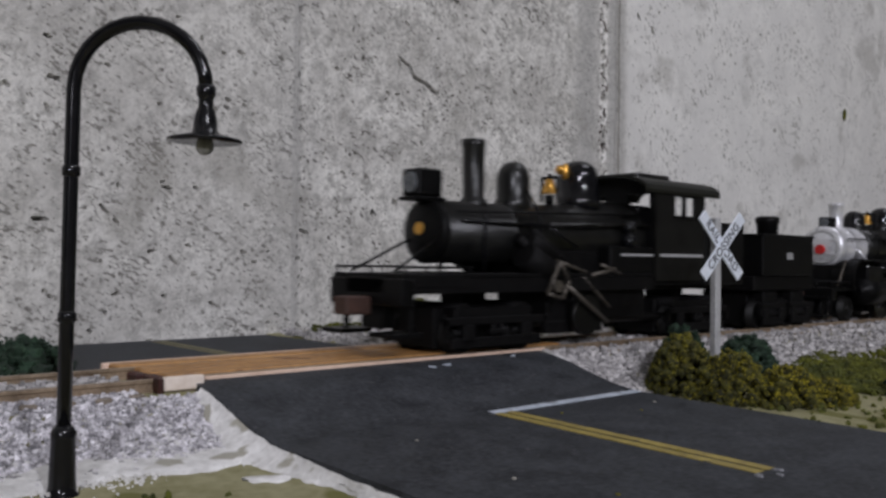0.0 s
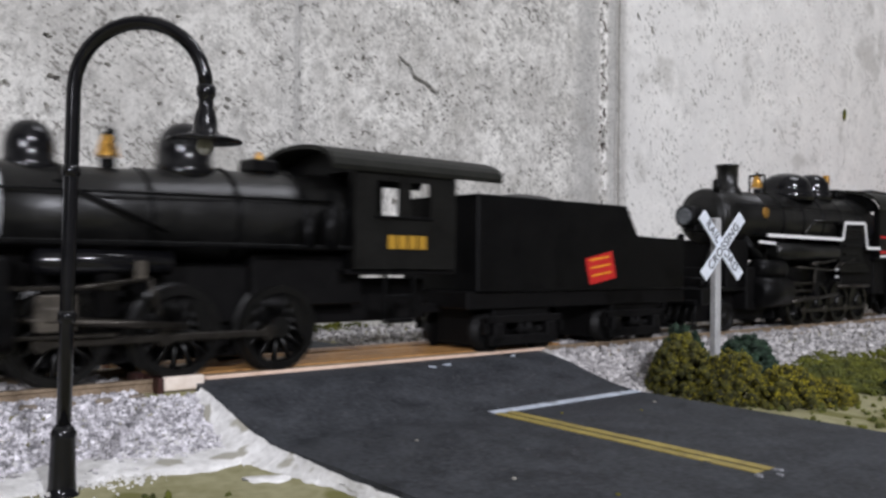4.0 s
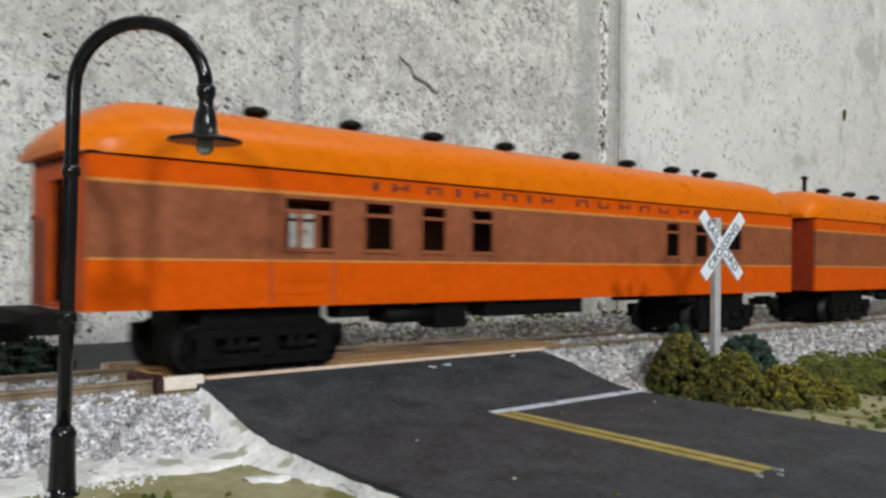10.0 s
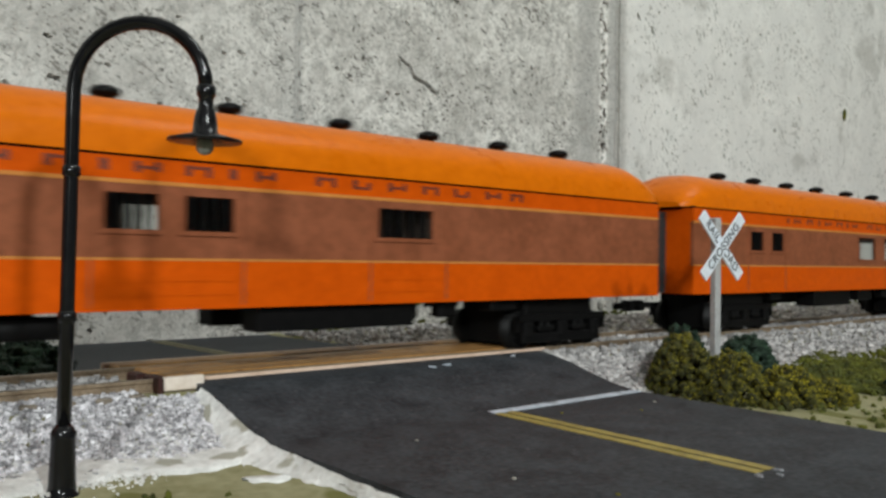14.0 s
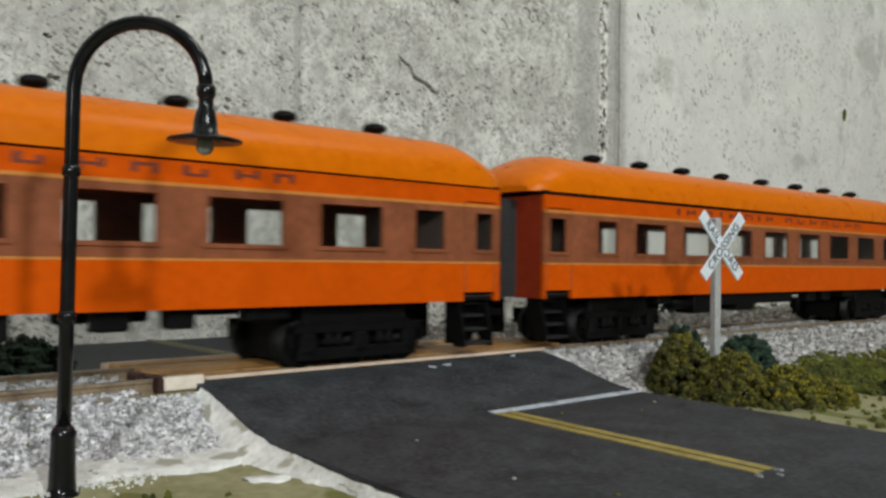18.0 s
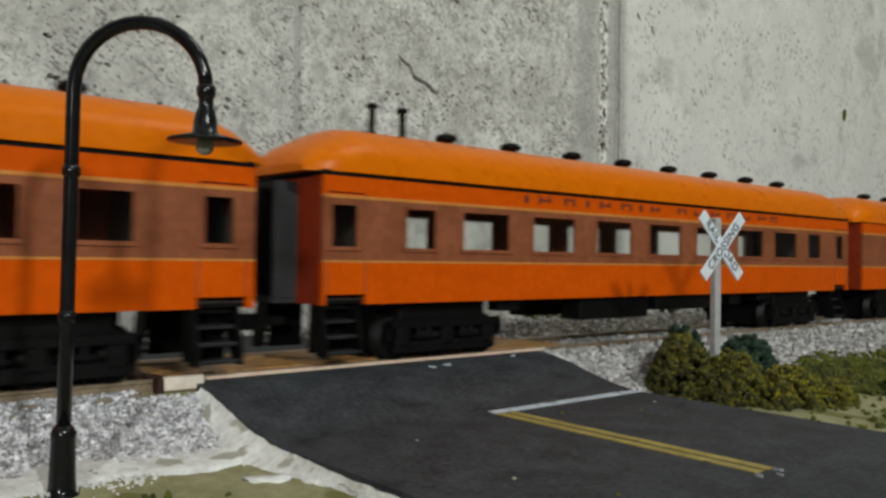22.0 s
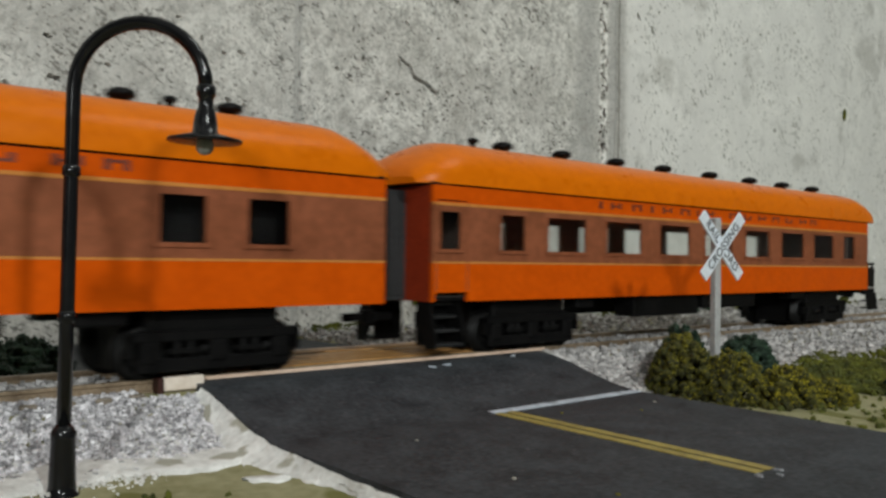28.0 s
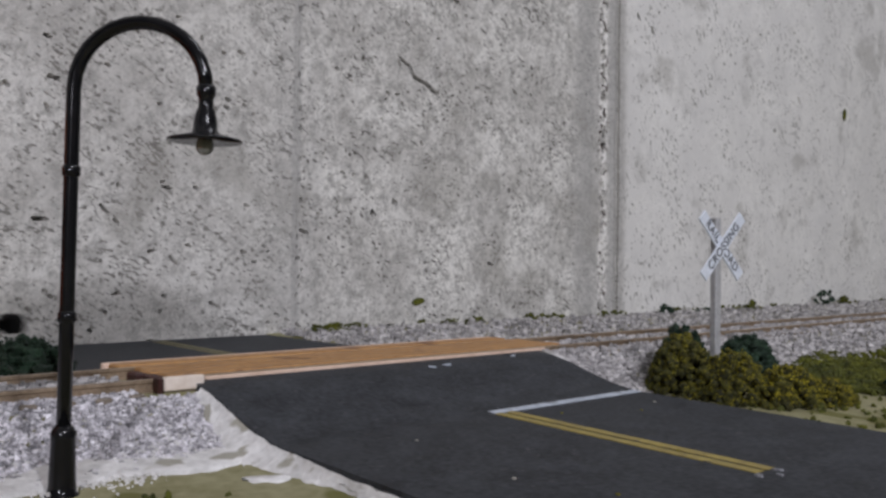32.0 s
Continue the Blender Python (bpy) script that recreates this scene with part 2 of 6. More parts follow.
def concrete_material():
    """Pale poured concrete: soft grey clouds, lime bloom, smooth grey form bands at the joints; the pour past the second joint is cleaner."""
    m = bpy.data.materials.new("poured_concrete")
    m.use_nodes = True
    nt = m.node_tree
    N, L = nt.nodes, nt.links
    bsdf = N["Principled BSDF"]
    co = N.new("ShaderNodeTexCoord")
    sep = N.new("ShaderNodeSeparateXYZ")
    L.new(co.outputs["Object"], sep.inputs[0])

    def cloud(scale, detail, lo, hi, rough=0.6):
        n = N.new("ShaderNodeTexNoise")
        n.inputs["Scale"].default_value, n.inputs["Detail"].default_value, n.inputs["Roughness"].default_value = scale, detail, rough
        L.new(co.outputs["Object"], n.inputs["Vector"])
        r = N.new("ShaderNodeMapRange")
        r.inputs["From Min"].default_value, r.inputs["From Max"].default_value = lo, hi
        L.new(n.outputs["Fac"], r.inputs["Value"])
        return r.outputs["Result"], n.outputs["Fac"]

    def blend(fac, a, b, k=1.0):
        x = N.new("ShaderNodeMix")
        x.data_type = "RGBA"
        f = N.new("ShaderNodeMath")
        f.operation = "MULTIPLY"
        f.inputs[1].default_value = k
        L.new(fac, f.inputs[0])
        L.new(f.outputs[0], x.inputs["Factor"])
        for key, c in (("A", a), ("B", b)):
            if isinstance(c, tuple):
                x.inputs[key].default_value = (*c, 1)
            else:
                L.new(c, x.inputs[key])
        return x.outputs["Result"]

    def band(lo, hi, soft):
        """One where the wall's length lies between lo and hi."""
        out = None
        for edge, way in ((lo, 1), (hi, -1)):
            r = N.new("ShaderNodeMapRange")
            r.inputs["From Min"].default_value, r.inputs["From Max"].default_value = (edge - soft, edge + soft) if way > 0 else (edge + soft, edge - soft)
            L.new(sep.outputs["X"], r.inputs["Value"])
            if out is None:
                out = r.outputs["Result"]
            else:
                mul = N.new("ShaderNodeMath")
                mul.operation = "MULTIPLY"
                L.new(out, mul.inputs[0])
                L.new(r.outputs["Result"], mul.inputs[1])
                out = mul.outputs[0]
        return out

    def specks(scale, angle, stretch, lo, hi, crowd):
        """Slanted crisp dark specks, the shade inside air pits put into colour; crowd raises their number from place to
        place.
        """
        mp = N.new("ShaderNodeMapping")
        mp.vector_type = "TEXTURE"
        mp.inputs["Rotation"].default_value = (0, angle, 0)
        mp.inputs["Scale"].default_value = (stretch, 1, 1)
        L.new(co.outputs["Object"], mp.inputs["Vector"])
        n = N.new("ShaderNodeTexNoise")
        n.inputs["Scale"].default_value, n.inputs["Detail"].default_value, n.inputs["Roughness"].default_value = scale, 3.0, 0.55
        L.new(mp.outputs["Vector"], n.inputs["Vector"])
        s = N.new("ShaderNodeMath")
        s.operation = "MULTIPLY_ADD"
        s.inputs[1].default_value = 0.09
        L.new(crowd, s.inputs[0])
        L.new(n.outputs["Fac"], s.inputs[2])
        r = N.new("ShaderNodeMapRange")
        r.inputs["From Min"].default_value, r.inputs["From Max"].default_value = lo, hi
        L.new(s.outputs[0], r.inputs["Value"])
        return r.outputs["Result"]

    big, _ = cloud(26, 6, 0.40, 0.62, 0.65)
    mid, midf = cloud(190, 9, 0.38, 0.53, 0.8)
    small, smallf = cloud(620, 7, 0.37, 0.52, 0.8)
    col = blend(big, (0.54, 0.525, 0.49), (0.84, 0.825, 0.775))
    col = blend(mid, (0.30, 0.291, 0.270), col, 1.0)
    col = blend(small, (0.32, 0.312, 0.285), col, 1.0)
    bloom, _ = cloud(100, 9, 0.48, 0.66, 0.8)
    col = blend(bloom, col, (0.76, 0.745, 0.70), 0.75)
    left = band(-5.0, 0.160, 0.010)
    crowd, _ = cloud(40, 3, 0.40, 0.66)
    # Pit shade painted as dark specks, with a second set on the left pour.
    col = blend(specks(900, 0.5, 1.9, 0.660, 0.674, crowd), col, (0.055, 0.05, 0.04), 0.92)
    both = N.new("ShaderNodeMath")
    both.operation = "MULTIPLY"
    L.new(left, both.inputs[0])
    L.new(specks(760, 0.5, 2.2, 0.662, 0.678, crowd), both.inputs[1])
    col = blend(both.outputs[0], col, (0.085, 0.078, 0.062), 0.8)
    col = blend(left, col, (0.44, 0.428, 0.40), 0.28)
    clean = blend(mid, (0.74, 0.728, 0.69), (0.95, 0.938, 0.892))
    clean = blend(small, (0.70, 0.69, 0.65), clean, 1.0)
    clean = blend(big, (0.72, 0.71, 0.68), clean, 0.5)
    fade, _ = cloud(58, 6, 0.55, 0.66, 0.7)
    clean = blend(fade, clean, (0.50, 0.492, 0.465), 0.55)
    # Painted pit shade on the pour past the second joint.
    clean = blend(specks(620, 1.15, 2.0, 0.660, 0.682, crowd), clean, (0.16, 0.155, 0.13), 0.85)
    col = blend(band(0.366, 5.0, 0.004), col, clean, 0.95)
    grey = blend(small, (0.30, 0.295, 0.28), (0.42, 0.412, 0.39))
    for lo, hi, soft, k in ((0.1642, 0.1678, 0.0005, 0.75), (0.156, 0.166, 0.003, 0.30), (0.326, 0.343, 0.005, 0.75), (0.3515, 0.3585, 0.0010, 0.75), (0.361, 0.366, 0.002, 0.6), (0.170, 0.176, 0.003, 0.3)):
        col = blend(band(lo, hi, soft), col, grey, k)
    chips, _ = cloud(210, 4, 0.46, 0.52)
    pale = N.new("ShaderNodeMath")
    pale.operation = "MULTIPLY"
    L.new(chips, pale.inputs[0])
    L.new(band(0.3445, 0.3505, 0.0006), pale.inputs[1])
    col = blend(pale.outputs[0], col, (0.86, 0.845, 0.80), 0.9)
    stain, _ = cloud(30, 5, 0.56, 0.66, 0.65)
    col = blend(stain, col, (0.30, 0.288, 0.255), 0.42)
    # Shade in the chipped joint's pits, painted as dark brown spots.
    pit_shade = N.new("ShaderNodeMath")
    pit_shade.operation = "MULTIPLY"
    L.new(specks(420, 1.2, 1.3, 0.60, 0.63, crowd), pit_shade.inputs[0])
    L.new(band(0.3440, 0.3508, 0.0006), pit_shade.inputs[1])
    col = blend(pit_shade.outputs[0], col, (0.07, 0.05, 0.04), 0.9)
    col = blend(band(0.3603, 0.3618, 0.0004), col, (0.16, 0.15, 0.12), 0.8)
    L.new(col, bsdf.inputs["Base Color"])
    bsdf.inputs["Roughness"].default_value = 0.9
    bsdf.inputs["Specular IOR Level"].default_value = 0.2
    bp = N.new("ShaderNodeBump")
    bp.inputs["Strength"].default_value, bp.inputs["Distance"].default_value = 0.35, 0.0004
    L.new(smallf, bp.inputs["Height"])
    L.new(bp.outputs["Normal"], bsdf.inputs["Normal"])
    return m


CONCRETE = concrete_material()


def ground_material():
    """Beige painted plaster with sparse yellow-green turf."""
    m = surface("painted_ground", (0.215, 0.203, 0.100), (0.335, 0.315, 0.185), 0.9, scale=60, bump=0.6, fine=8,
                spots=((0.155, 0.150, 0.050), 0.06, 55), spec=0.2)
    return m


GROUND = ground_material()

# ---------- the room ----------
WALL_Y = 122.0


def spread(lo, a, b, hi, fine, coarse):
    """Coordinates with fine steps from a to b and coarse ones outside."""
    return np.concatenate([np.arange(lo, a, coarse), np.arange(a, b, fine), np.arange(b, hi + 1, coarse)])


def concrete_wall():
    rng = np.random.RandomState(7)
    xs = np.concatenate([spread(-3200, 40, 420, 420, 0.5, 110)[:-1], np.arange(420, 740, 1.0), np.arange(740, 3201, 123)])
    zs = spread(-950, -14, 200, 1400, 0.55, 60)
    X, Z = np.meshgrid(xs, zs)
    D = np.zeros_like(X)

    def pit(cx, cz, ln, wd, ang, dp):
        i0, i1 = np.searchsorted(xs, [cx - ln - 1, cx + ln + 1])
        j0, j1 = np.searchsorted(zs, [cz - ln - 1, cz + ln + 1])
        dx, dz = X[j0:j1, i0:i1] - cx, Z[j0:j1, i0:i1] - cz
        u = (dx * math.cos(ang) + dz * math.sin(ang)) / ln
        v = (-dx * math.sin(ang) + dz * math.cos(ang)) / wd
        D[j0:j1, i0:i1] = np.maximum(D[j0:j1, i0:i1], dp * np.clip(2.2 * (1.15 - u * u - v * v), 0, 1))

    for k in range(900):
        cx, cz = rng.uniform(45, 735), rng.uniform(-8, 240)
        left, clean = cx < 160, cx > 362
        if (clean and rng.rand() < 0.75) or (not left and not clean and rng.rand() < 0.6):
            continue
        s = rng.rand() ** (4 if left else 9)
        ang = (-1.1 if clean else -0.5) + rng.normal(0, 0.35)
        pit(cx, cz, 0.6 + rng.rand() * 0.7 + 1.4 * s, 0.38 + 0.16 * s, ang, 1.2 + 2.0 * rng.rand() + 2.0 * s)
    for k in range(95):
        pit(347.3 + rng.normal(0, 0.9), rng.uniform(-5, 175), rng.uniform(0.8, 2.0), rng.uniform(0.6, 1.2), rng.uniform(0.8, 2.2), rng.uniform(2, 5.5))
    for k in range(22):
        pit(167.6 + rng.normal(0, 0.6), rng.uniform(-5, 120), rng.uniform(0.5, 1.1), rng.uniform(0.35, 0.6), rng.uniform(1.1, 2.0), rng.uniform(1.5, 3))
    for a, b, n, w in (((215, 104.5), (220, 102), 8, 0.6), ((220, 102), (222.5, 98), 7, 0.7), ((222.5, 98), (229, 96), 9, 0.8), ((229, 96), (235, 92.4), 9, 1.1)):
        for t in np.linspace(0, 1, n):
            pit(a[0] + (b[0] - a[0]) * t, a[1] + (b[1] - a[1]) * t + rng.normal(0, 0.15), 0.8, w * 0.8, -0.5, 5.0)
    for cx, cz, ln in ((378, 154, 3.0), (391, 149, 3.6), (440, 121, 3.2), (348, 106, 2.8), (520, 126, 4), (560, 133, 4), (202, 40, 2.0), (213, 45, 1.8)):
        pit(cx, cz, ln * 0.8, 0.9, -0.9, 5.0)
    # the edges of the pours: a lip at the first joint, a lip and a groove at the second
    D += np.where(X < 166.5, -0.5 * np.clip((X - 159) / 4, 0, 1), 0)
    D += 4.0 * np.clip(1.3 - ((X - 360.6) / 0.9) ** 2, 0, 1) - 1.3 * np.exp(-((X - 355) / 3.0) ** 2) + np.where(X > 361, 0.4, 0)
    fine = (X > 45) & (X < 735) & (Z > -14) & (Z < 199)
    D += np.where(fine, rng.normal(0, 0.03, X.shape) + 0.3 * np.sin(X * 0.071 + 2 * np.sin(Z * 0.043)) * np.cos(Z * 0.057), 0)
    n, m = len(xs), len(zs)
    verts = np.stack([X, WALL_Y + D, Z], -1).reshape(-1, 3) * MM
    a = (np.arange(m - 1)[:, None] * n + np.arange(n - 1)[None, :]).ravel()
    faces = np.stack([a, a + 1, a + n + 1, a + n], -1)
    k = len(verts)
    edge = [(-3200, -950), (3200, -950), (3200, 1400), (-3200, 1400)]
    verts = verts.tolist() + [(x * MM, (WALL_Y + 200) * MM, z * MM) for x, z in edge]
    faces = faces.tolist() + [(k, k + 3, k + 2, k + 1), (0, k, k + 1, n - 1), (n - 1, k + 1, k + 2, m * n - 1),
                              ((m - 1) * n, m * n - 1, k + 2, k + 3), (0, (m - 1) * n, k + 3, k)]
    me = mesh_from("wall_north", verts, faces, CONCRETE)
    return tagged(new("wall_north", me), "pale grey poured concrete basement wall with pits and joints", "wall", kind="structure")


concrete_wall()


def room():
    for name, d, mat, label in (
            ("wall_south", (-3400, 3400, -2900, -2700, -950, 1400), CEILING, "plain painted basement wall behind the layout"),
            ("wall_west", (-3400, -3200, -2700, 322, -950, 1400), CEILING, "plain painted basement end wall"),
            ("wall_east", (3200, 3400, -2700, 322, -950, 1400), CEILING, "plain painted basement end wall"),
            ("ceiling", (-3400, 3400, -2900, 322, 1400, 1500), CEILING, "plain painted basement ceiling"),
            ("floor", (-3400, 3400, -2900, 322, -1050, -950), FLOOR, "grey concrete basement floor")):
        bm = bmesh.new()
        box(bm, *d)
        single(name, bm, mat, label, name.split("_")[0], kind="structure")


room()

# ---------- the layout's ground ----------
ROAD_L, ROAD_R, ROAD_C = 65.4, 155.5, 111.0
ROAD_FRONT = [(-10.6, -0.7), (-15, -1.3), (-20, -2.4), (-26, -4.2), (-32, -5.8), (-38, -6.85), (-41, -7.1), (-66, -7.5), (-92, -7.9), (-120, -8.1), (-300, -8.4)]
ROAD_BACK = [(17.4, -0.7), (24, -1.6), (32, -3.1), (40, -4.5), (50, -5.5), (62, -6.0), (80, -6.2), (121.8, -6.3)]


def ground_height(x, y):
    """Height of the ground under ballast and roads, in millimetres."""
    front = np.interp(-y, [0, 13, 20, 27, 34, 45, 300], [-1.75, -2.2, -5.2, -7.7, -9.2, -9.8, -10.5])
    back = np.interp(y, [0, 13, 24, 45, 122], [-1.75, -2.2, -5.4, -7.0, -6.0])
    z = np.where(y < 0, front, back)
    on_road = (x > ROAD_L + 0.5) & (x < ROAD_R - 0.5)
    zr = np.where(y < 0, np.interp(-y, [-a for a, b in ROAD_FRONT], [b for a, b in ROAD_FRONT]), np.interp(y, [a for a, b in ROAD_BACK], [b for a, b in ROAD_BACK])) - 1.6
    return np.where(on_road & (np.abs(y) > 9), np.minimum(z, zr), z)


def ground_sheet():
    rng = np.random.RandomState(3)
    xs = spread(-2900, -60, 760, 2900, 2.5, 40)
    ys = np.concatenate([np.arange(-320, -90, 10), np.arange(-90, 123, 2.0)])
    X, Y = np.meshgrid(xs, ys)
    Z = ground_height(X, Y) + rng.normal(0, 0.10, X.shape)
    n, m = len(xs), len(ys)
    verts = (np.stack([X, Y, Z], -1).reshape(-1, 3) * MM).tolist()
    a = (np.arange(m - 1)[:, None] * n + np.arange(n - 1)[None, :]).ravel()
    faces = np.stack([a, a + 1, a + n + 1, a + n], -1).tolist()
    me = mesh_from("ground", verts, faces, GROUND, True)
    tagged(new("ground", me), "beige painted plaster layout ground with patchy turf", "ground", kind="structure")
    bm = bmesh.new()
    box(bm, -2900, 2900, -320, 121, -32, -13)
    single("layout_board", bm, PLY, "plywood layout board under the scenery", "board", kind="structure")
    for x in (-2500, -1250, 0, 1250, 2500):
        th = thing("board_trestle", "plain wooden trestle holding up the layout board", "trestle", (x, -100, -950), "trestles")
        for y in (-180, 180):
            boxed("leg", PLY, th, (-30, 30, y - 30, y + 30, 0, 860), 2)
        boxed("beam", PLY, th, (-30, 30, -210, 210, 860, 918), 2)


ground_sheet()


def road(name, outline, label):
    bm = bmesh.new()
    top = [(a, b) for a, b in outline]
    low = [(a, b - 1.3) for a, b in outline][::-1]
    prism(bm, top + low, ROAD_L, ROAD_R, "x")
    return single(name, bm, ASPHALT, label, "road", kind="structure")


def road_strip(bm, outline, x0, x1, y0, y1, lift=0.12):
    """A painted line on the road between two distances from the track."""
    ya = [a for a, b in outline]
    za = [b for a, b in outline]
    order = np.argsort(ya)
    ya, za = np.array(ya)[order], np.array(za)[order]
    ys = np.linspace(y0, y1, 12)
    zs = np.interp(ys, ya, za) + lift
    rows = [[bm.verts.new((x * MM, y * MM, (z + d) * MM)) for x, d in ((x0, 0), (x1, 0), (x1, -lift), (x0, -lift))] for y, z in zip(ys, zs)]
    for a, b in zip(rows, rows[1:]):
        for k in range(4):
            bm.faces.new((a[k], a[(k + 1) % 4], b[(k + 1) % 4], b[k]))
    bm.faces.new(rows[0])
    bm.faces.new(rows[-1][::-1])


road_front = road("road", ROAD_FRONT, "dark asphalt model road sloping down from the crossing")
road_back = road("road", ROAD_BACK, "dark asphalt model road running to the wall")
for rd, outline, span in ((road_front, ROAD_FRONT, (-92.5, -41)), (road_back, ROAD_BACK, (34, 118))):
    for dx in (-1.45, 1.45):
        bm = bmesh.new()
        road_strip(bm, outline, ROAD_C + 1.7 + dx - 1.0, ROAD_C + 1.7 + dx + 1.0, *span)
        part("centre_line", bm, LINE_YELLOW if rd is road_front else LINE_FADED, rd, "worn yellow centre line")
bm = bmesh.new()
road_strip(bm, ROAD_FRONT, 110.5, 155.2, -41, -39)
part("stop_line", bm, LINE_WHITE, road_front, "worn white stop line")


def track():
    tr = tagged(new("track"), "rusty model railway track on ballast", "railway track", kind="structure")
    section = [(-1.3, -2.2), (1.3, -2.2), (1.3, -1.9), (0.35, -1.6), (0.35, -0.75), (0.75, -0.5), (0.75, 0), (-0.75, 0), (-0.75, -0.5), (-0.35, -0.75), (-0.35, -1.6), (-1.3, -1.9)]
    for s in (-1, 1):
        bm = bmesh.new()
        prism(bm, [(s * 8.95 + a, b) for a, b in section], -2850, 2850, "x")
        part("rail", bm, RAIL, tr, "rusty brown rail")
    bm = bmesh.new()
    box(bm, -1.3, 1.3, -14.5, 14.5, -3.8, -1.75, 0.2)
    me = finish("tie", bm, TIE)
    xs = [x for x in np.arange(-80, 900, 5.6) if not 58 < x < 168]
    for x in xs:
        part("tie", me, TIE, tr, at=(x, 0, 0))


track()


def crossing():
    th = thing("wooden_crossing", "orange stained wooden planks filling the road crossing", "crossing")
    for y0, y1, x0, x1, mat in ((-7.6, -2.6, 62, 167, WOOD), (-2.4, 2.5, 61, 166, WOOD), (2.7, 7.6, 62, 166.5, WOOD), (10.2, 15.6, 60, 165, WOOD), (15.7, 17.2, 59, 165, WOOD_PALE)):
        boxed("plank", mat, th, (x0, x1, y0, y1, -2.4, 0.25), 0.3)
    boxed("plank", WOOD_PALE, th, (61.5, 158, -10.5, -9.75, -3.4, -0.1), 0.2, "pale unstained edge board")
    boxed("edge_block", WOOD_CREAM, th, (59.6, 66.9, -12.4, -10.6, -1.9, 0.5), 0.25, "cream-coloured wooden block end")
    boxed("block_end", WOOD_DARK, th, (58.5, 59.55, -12.3, -9.9, -2.3, 0.45), 0.2, "dark red stained end of the edge block")
    # Dark block added for the shade of the hollow under the edge board.
    boxed("gap_shade_block", WOOD_DARK, th, (61.8, 66.6, -11.9, -10.0, -4.4, -1.95), 0.2, "dark block standing for the shaded gap under the edge board")
    boxed("plank_end", WOOD_DARK, th, [(58.6, 60.9, -2.4, 2.5, -2.4, 0.1), (59.6, 61.9, -7.6, -2.6, -2.4, 0.1)], 0.3, "dark red stained plank end")


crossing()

# ---------- lineside things ----------
def street_lamp():
    th = thing("street_lamp", "glossy black gooseneck street lamp with a flat round shade", "street lamp", (35.2, -38.5, 0))
    th.rotation_euler = (radians(0.4), radians(0.5), 0)
    d = Vector((0.72, -0.69, 0))
    bm = bmesh.new()
    lathe(bm, (0, 0, 0), "z", [(-10.4, 2.3), (-9.6, 2.3), (-9.2, 1.85), (-8.4, 1.7), (-2.4, 1.5), (-1.6, 1.6), (-1.0, 1.3), (-0.6, 1.0)], 20)
    part("base", bm, BLACK_GLOSS, th)
    pts = [(0, 0, -1.2), (0, 0, 14), (0, 0, 30), (0, 0, 42.6)]
    for k in range(1, 15):
        a = math.pi * k / 14
        r = 8.7
        h = d * (r - r * math.cos(a))
        pts.append((h.x, h.y, 42.6 + r * math.sin(a)))
    bm = bmesh.new()
    path_tube(bm, pts, 0.93, 14)
    part("pole", bm, BLACK_GLOSS, th)
    bm = bmesh.new()
    for z in (13.2, 32.0):
        lathe(bm, (0, 0, z), "z", [(-0.9, 0.8), (-0.5, 1.15), (0.5, 1.15), (0.9, 0.8)], 16)
    part("collar", bm, BLACK_GLOSS, th)
    h = d * 17.4
    bm = bmesh.new()
    lathe(bm, (h.x, h.y, 0), "z", [(43.4, 0.9), (43.0, 1.25), (42.0, 1.2), (41.6, 0.95), (40.4, 0.95), (39.8, 1.25), (38.6, 1.5), (37.2, 1.6), (36.9, 2.2)], 18)
    part("lamp_holder", bm, BLACK_GLOSS, th)
    bm = bmesh.new()
    lathe(bm, (h.x, h.y, 0), "z", [(37.0, 1.2), (36.9, 2.4), (36.3, 4.7), (36.0, 4.7), (36.2, 1.4)], 28)
    part("shade", bm, BLACK_GLOSS, th, "flat black round shade")
    bm = bmesh.new()
    lathe(bm, (h.x, h.y, 0), "z", [(36.6, 0.8), (35.7, 1.15), (35.0, 1.1), (34.5, 0.7), (34.3, 0.1)], 16)
    part("bulb", bm, BULB, th, "unlit frosted bulb")


street_lamp()


def text_mesh(name, words, size, material, extrude=0.0, bold=0.04):
    cu = bpy.data.curves.new(name, "FONT")
    cu.body, cu.size, cu.extrude, cu.align_x, cu.align_y = words, size * MM, extrude * MM, "CENTER", "CENTER"
    cu.space_character = 1.08
    cu.offset = bold * MM
    ob = bpy.data.objects.new(name, cu)
    scene.collection.objects.link(ob)
    me = bpy.data.meshes.new_from_object(ob.evaluated_get(bpy.context.evaluated_depsgraph_get()))
    bpy.data.objects.remove(ob)
    me.materials.clear()
    me.materials.append(material)
    return me


def crossing_sign():
    th = thing("crossing_sign", "white crossbuck railway crossing sign on a grey post", "road sign", (180.8, -43.5, 0))
    th.rotation_euler = (0, 0, radians(-6))
    boxed("post", POST, th, (-1.0, 1.0, -0.9, 0.9, -10.4, 32.0), 0.25)
    for turn, words, y in ((-45, "CROSSING", -2.0), (45, "RAIL ROAD", -1.5)):
        bm = bmesh.new()
        box(bm, -10.2, 10.2, -0.25, 0.25, -1.5, 1.5, 0.12)
        ob = part("sign_board", bm, SIGN, th)
        ob.matrix_basis = pose(0, y * MM, 25.3 * MM, 0, turn, 0)
        tx = part("lettering", text_mesh("lettering", words, 2.9, SIGN_INK, 0.02), SIGN_INK, ob, "black sign lettering")
        tx.matrix_basis = pose(0, -0.29 * MM, 0, 90, 0, 0)


crossing_sign()


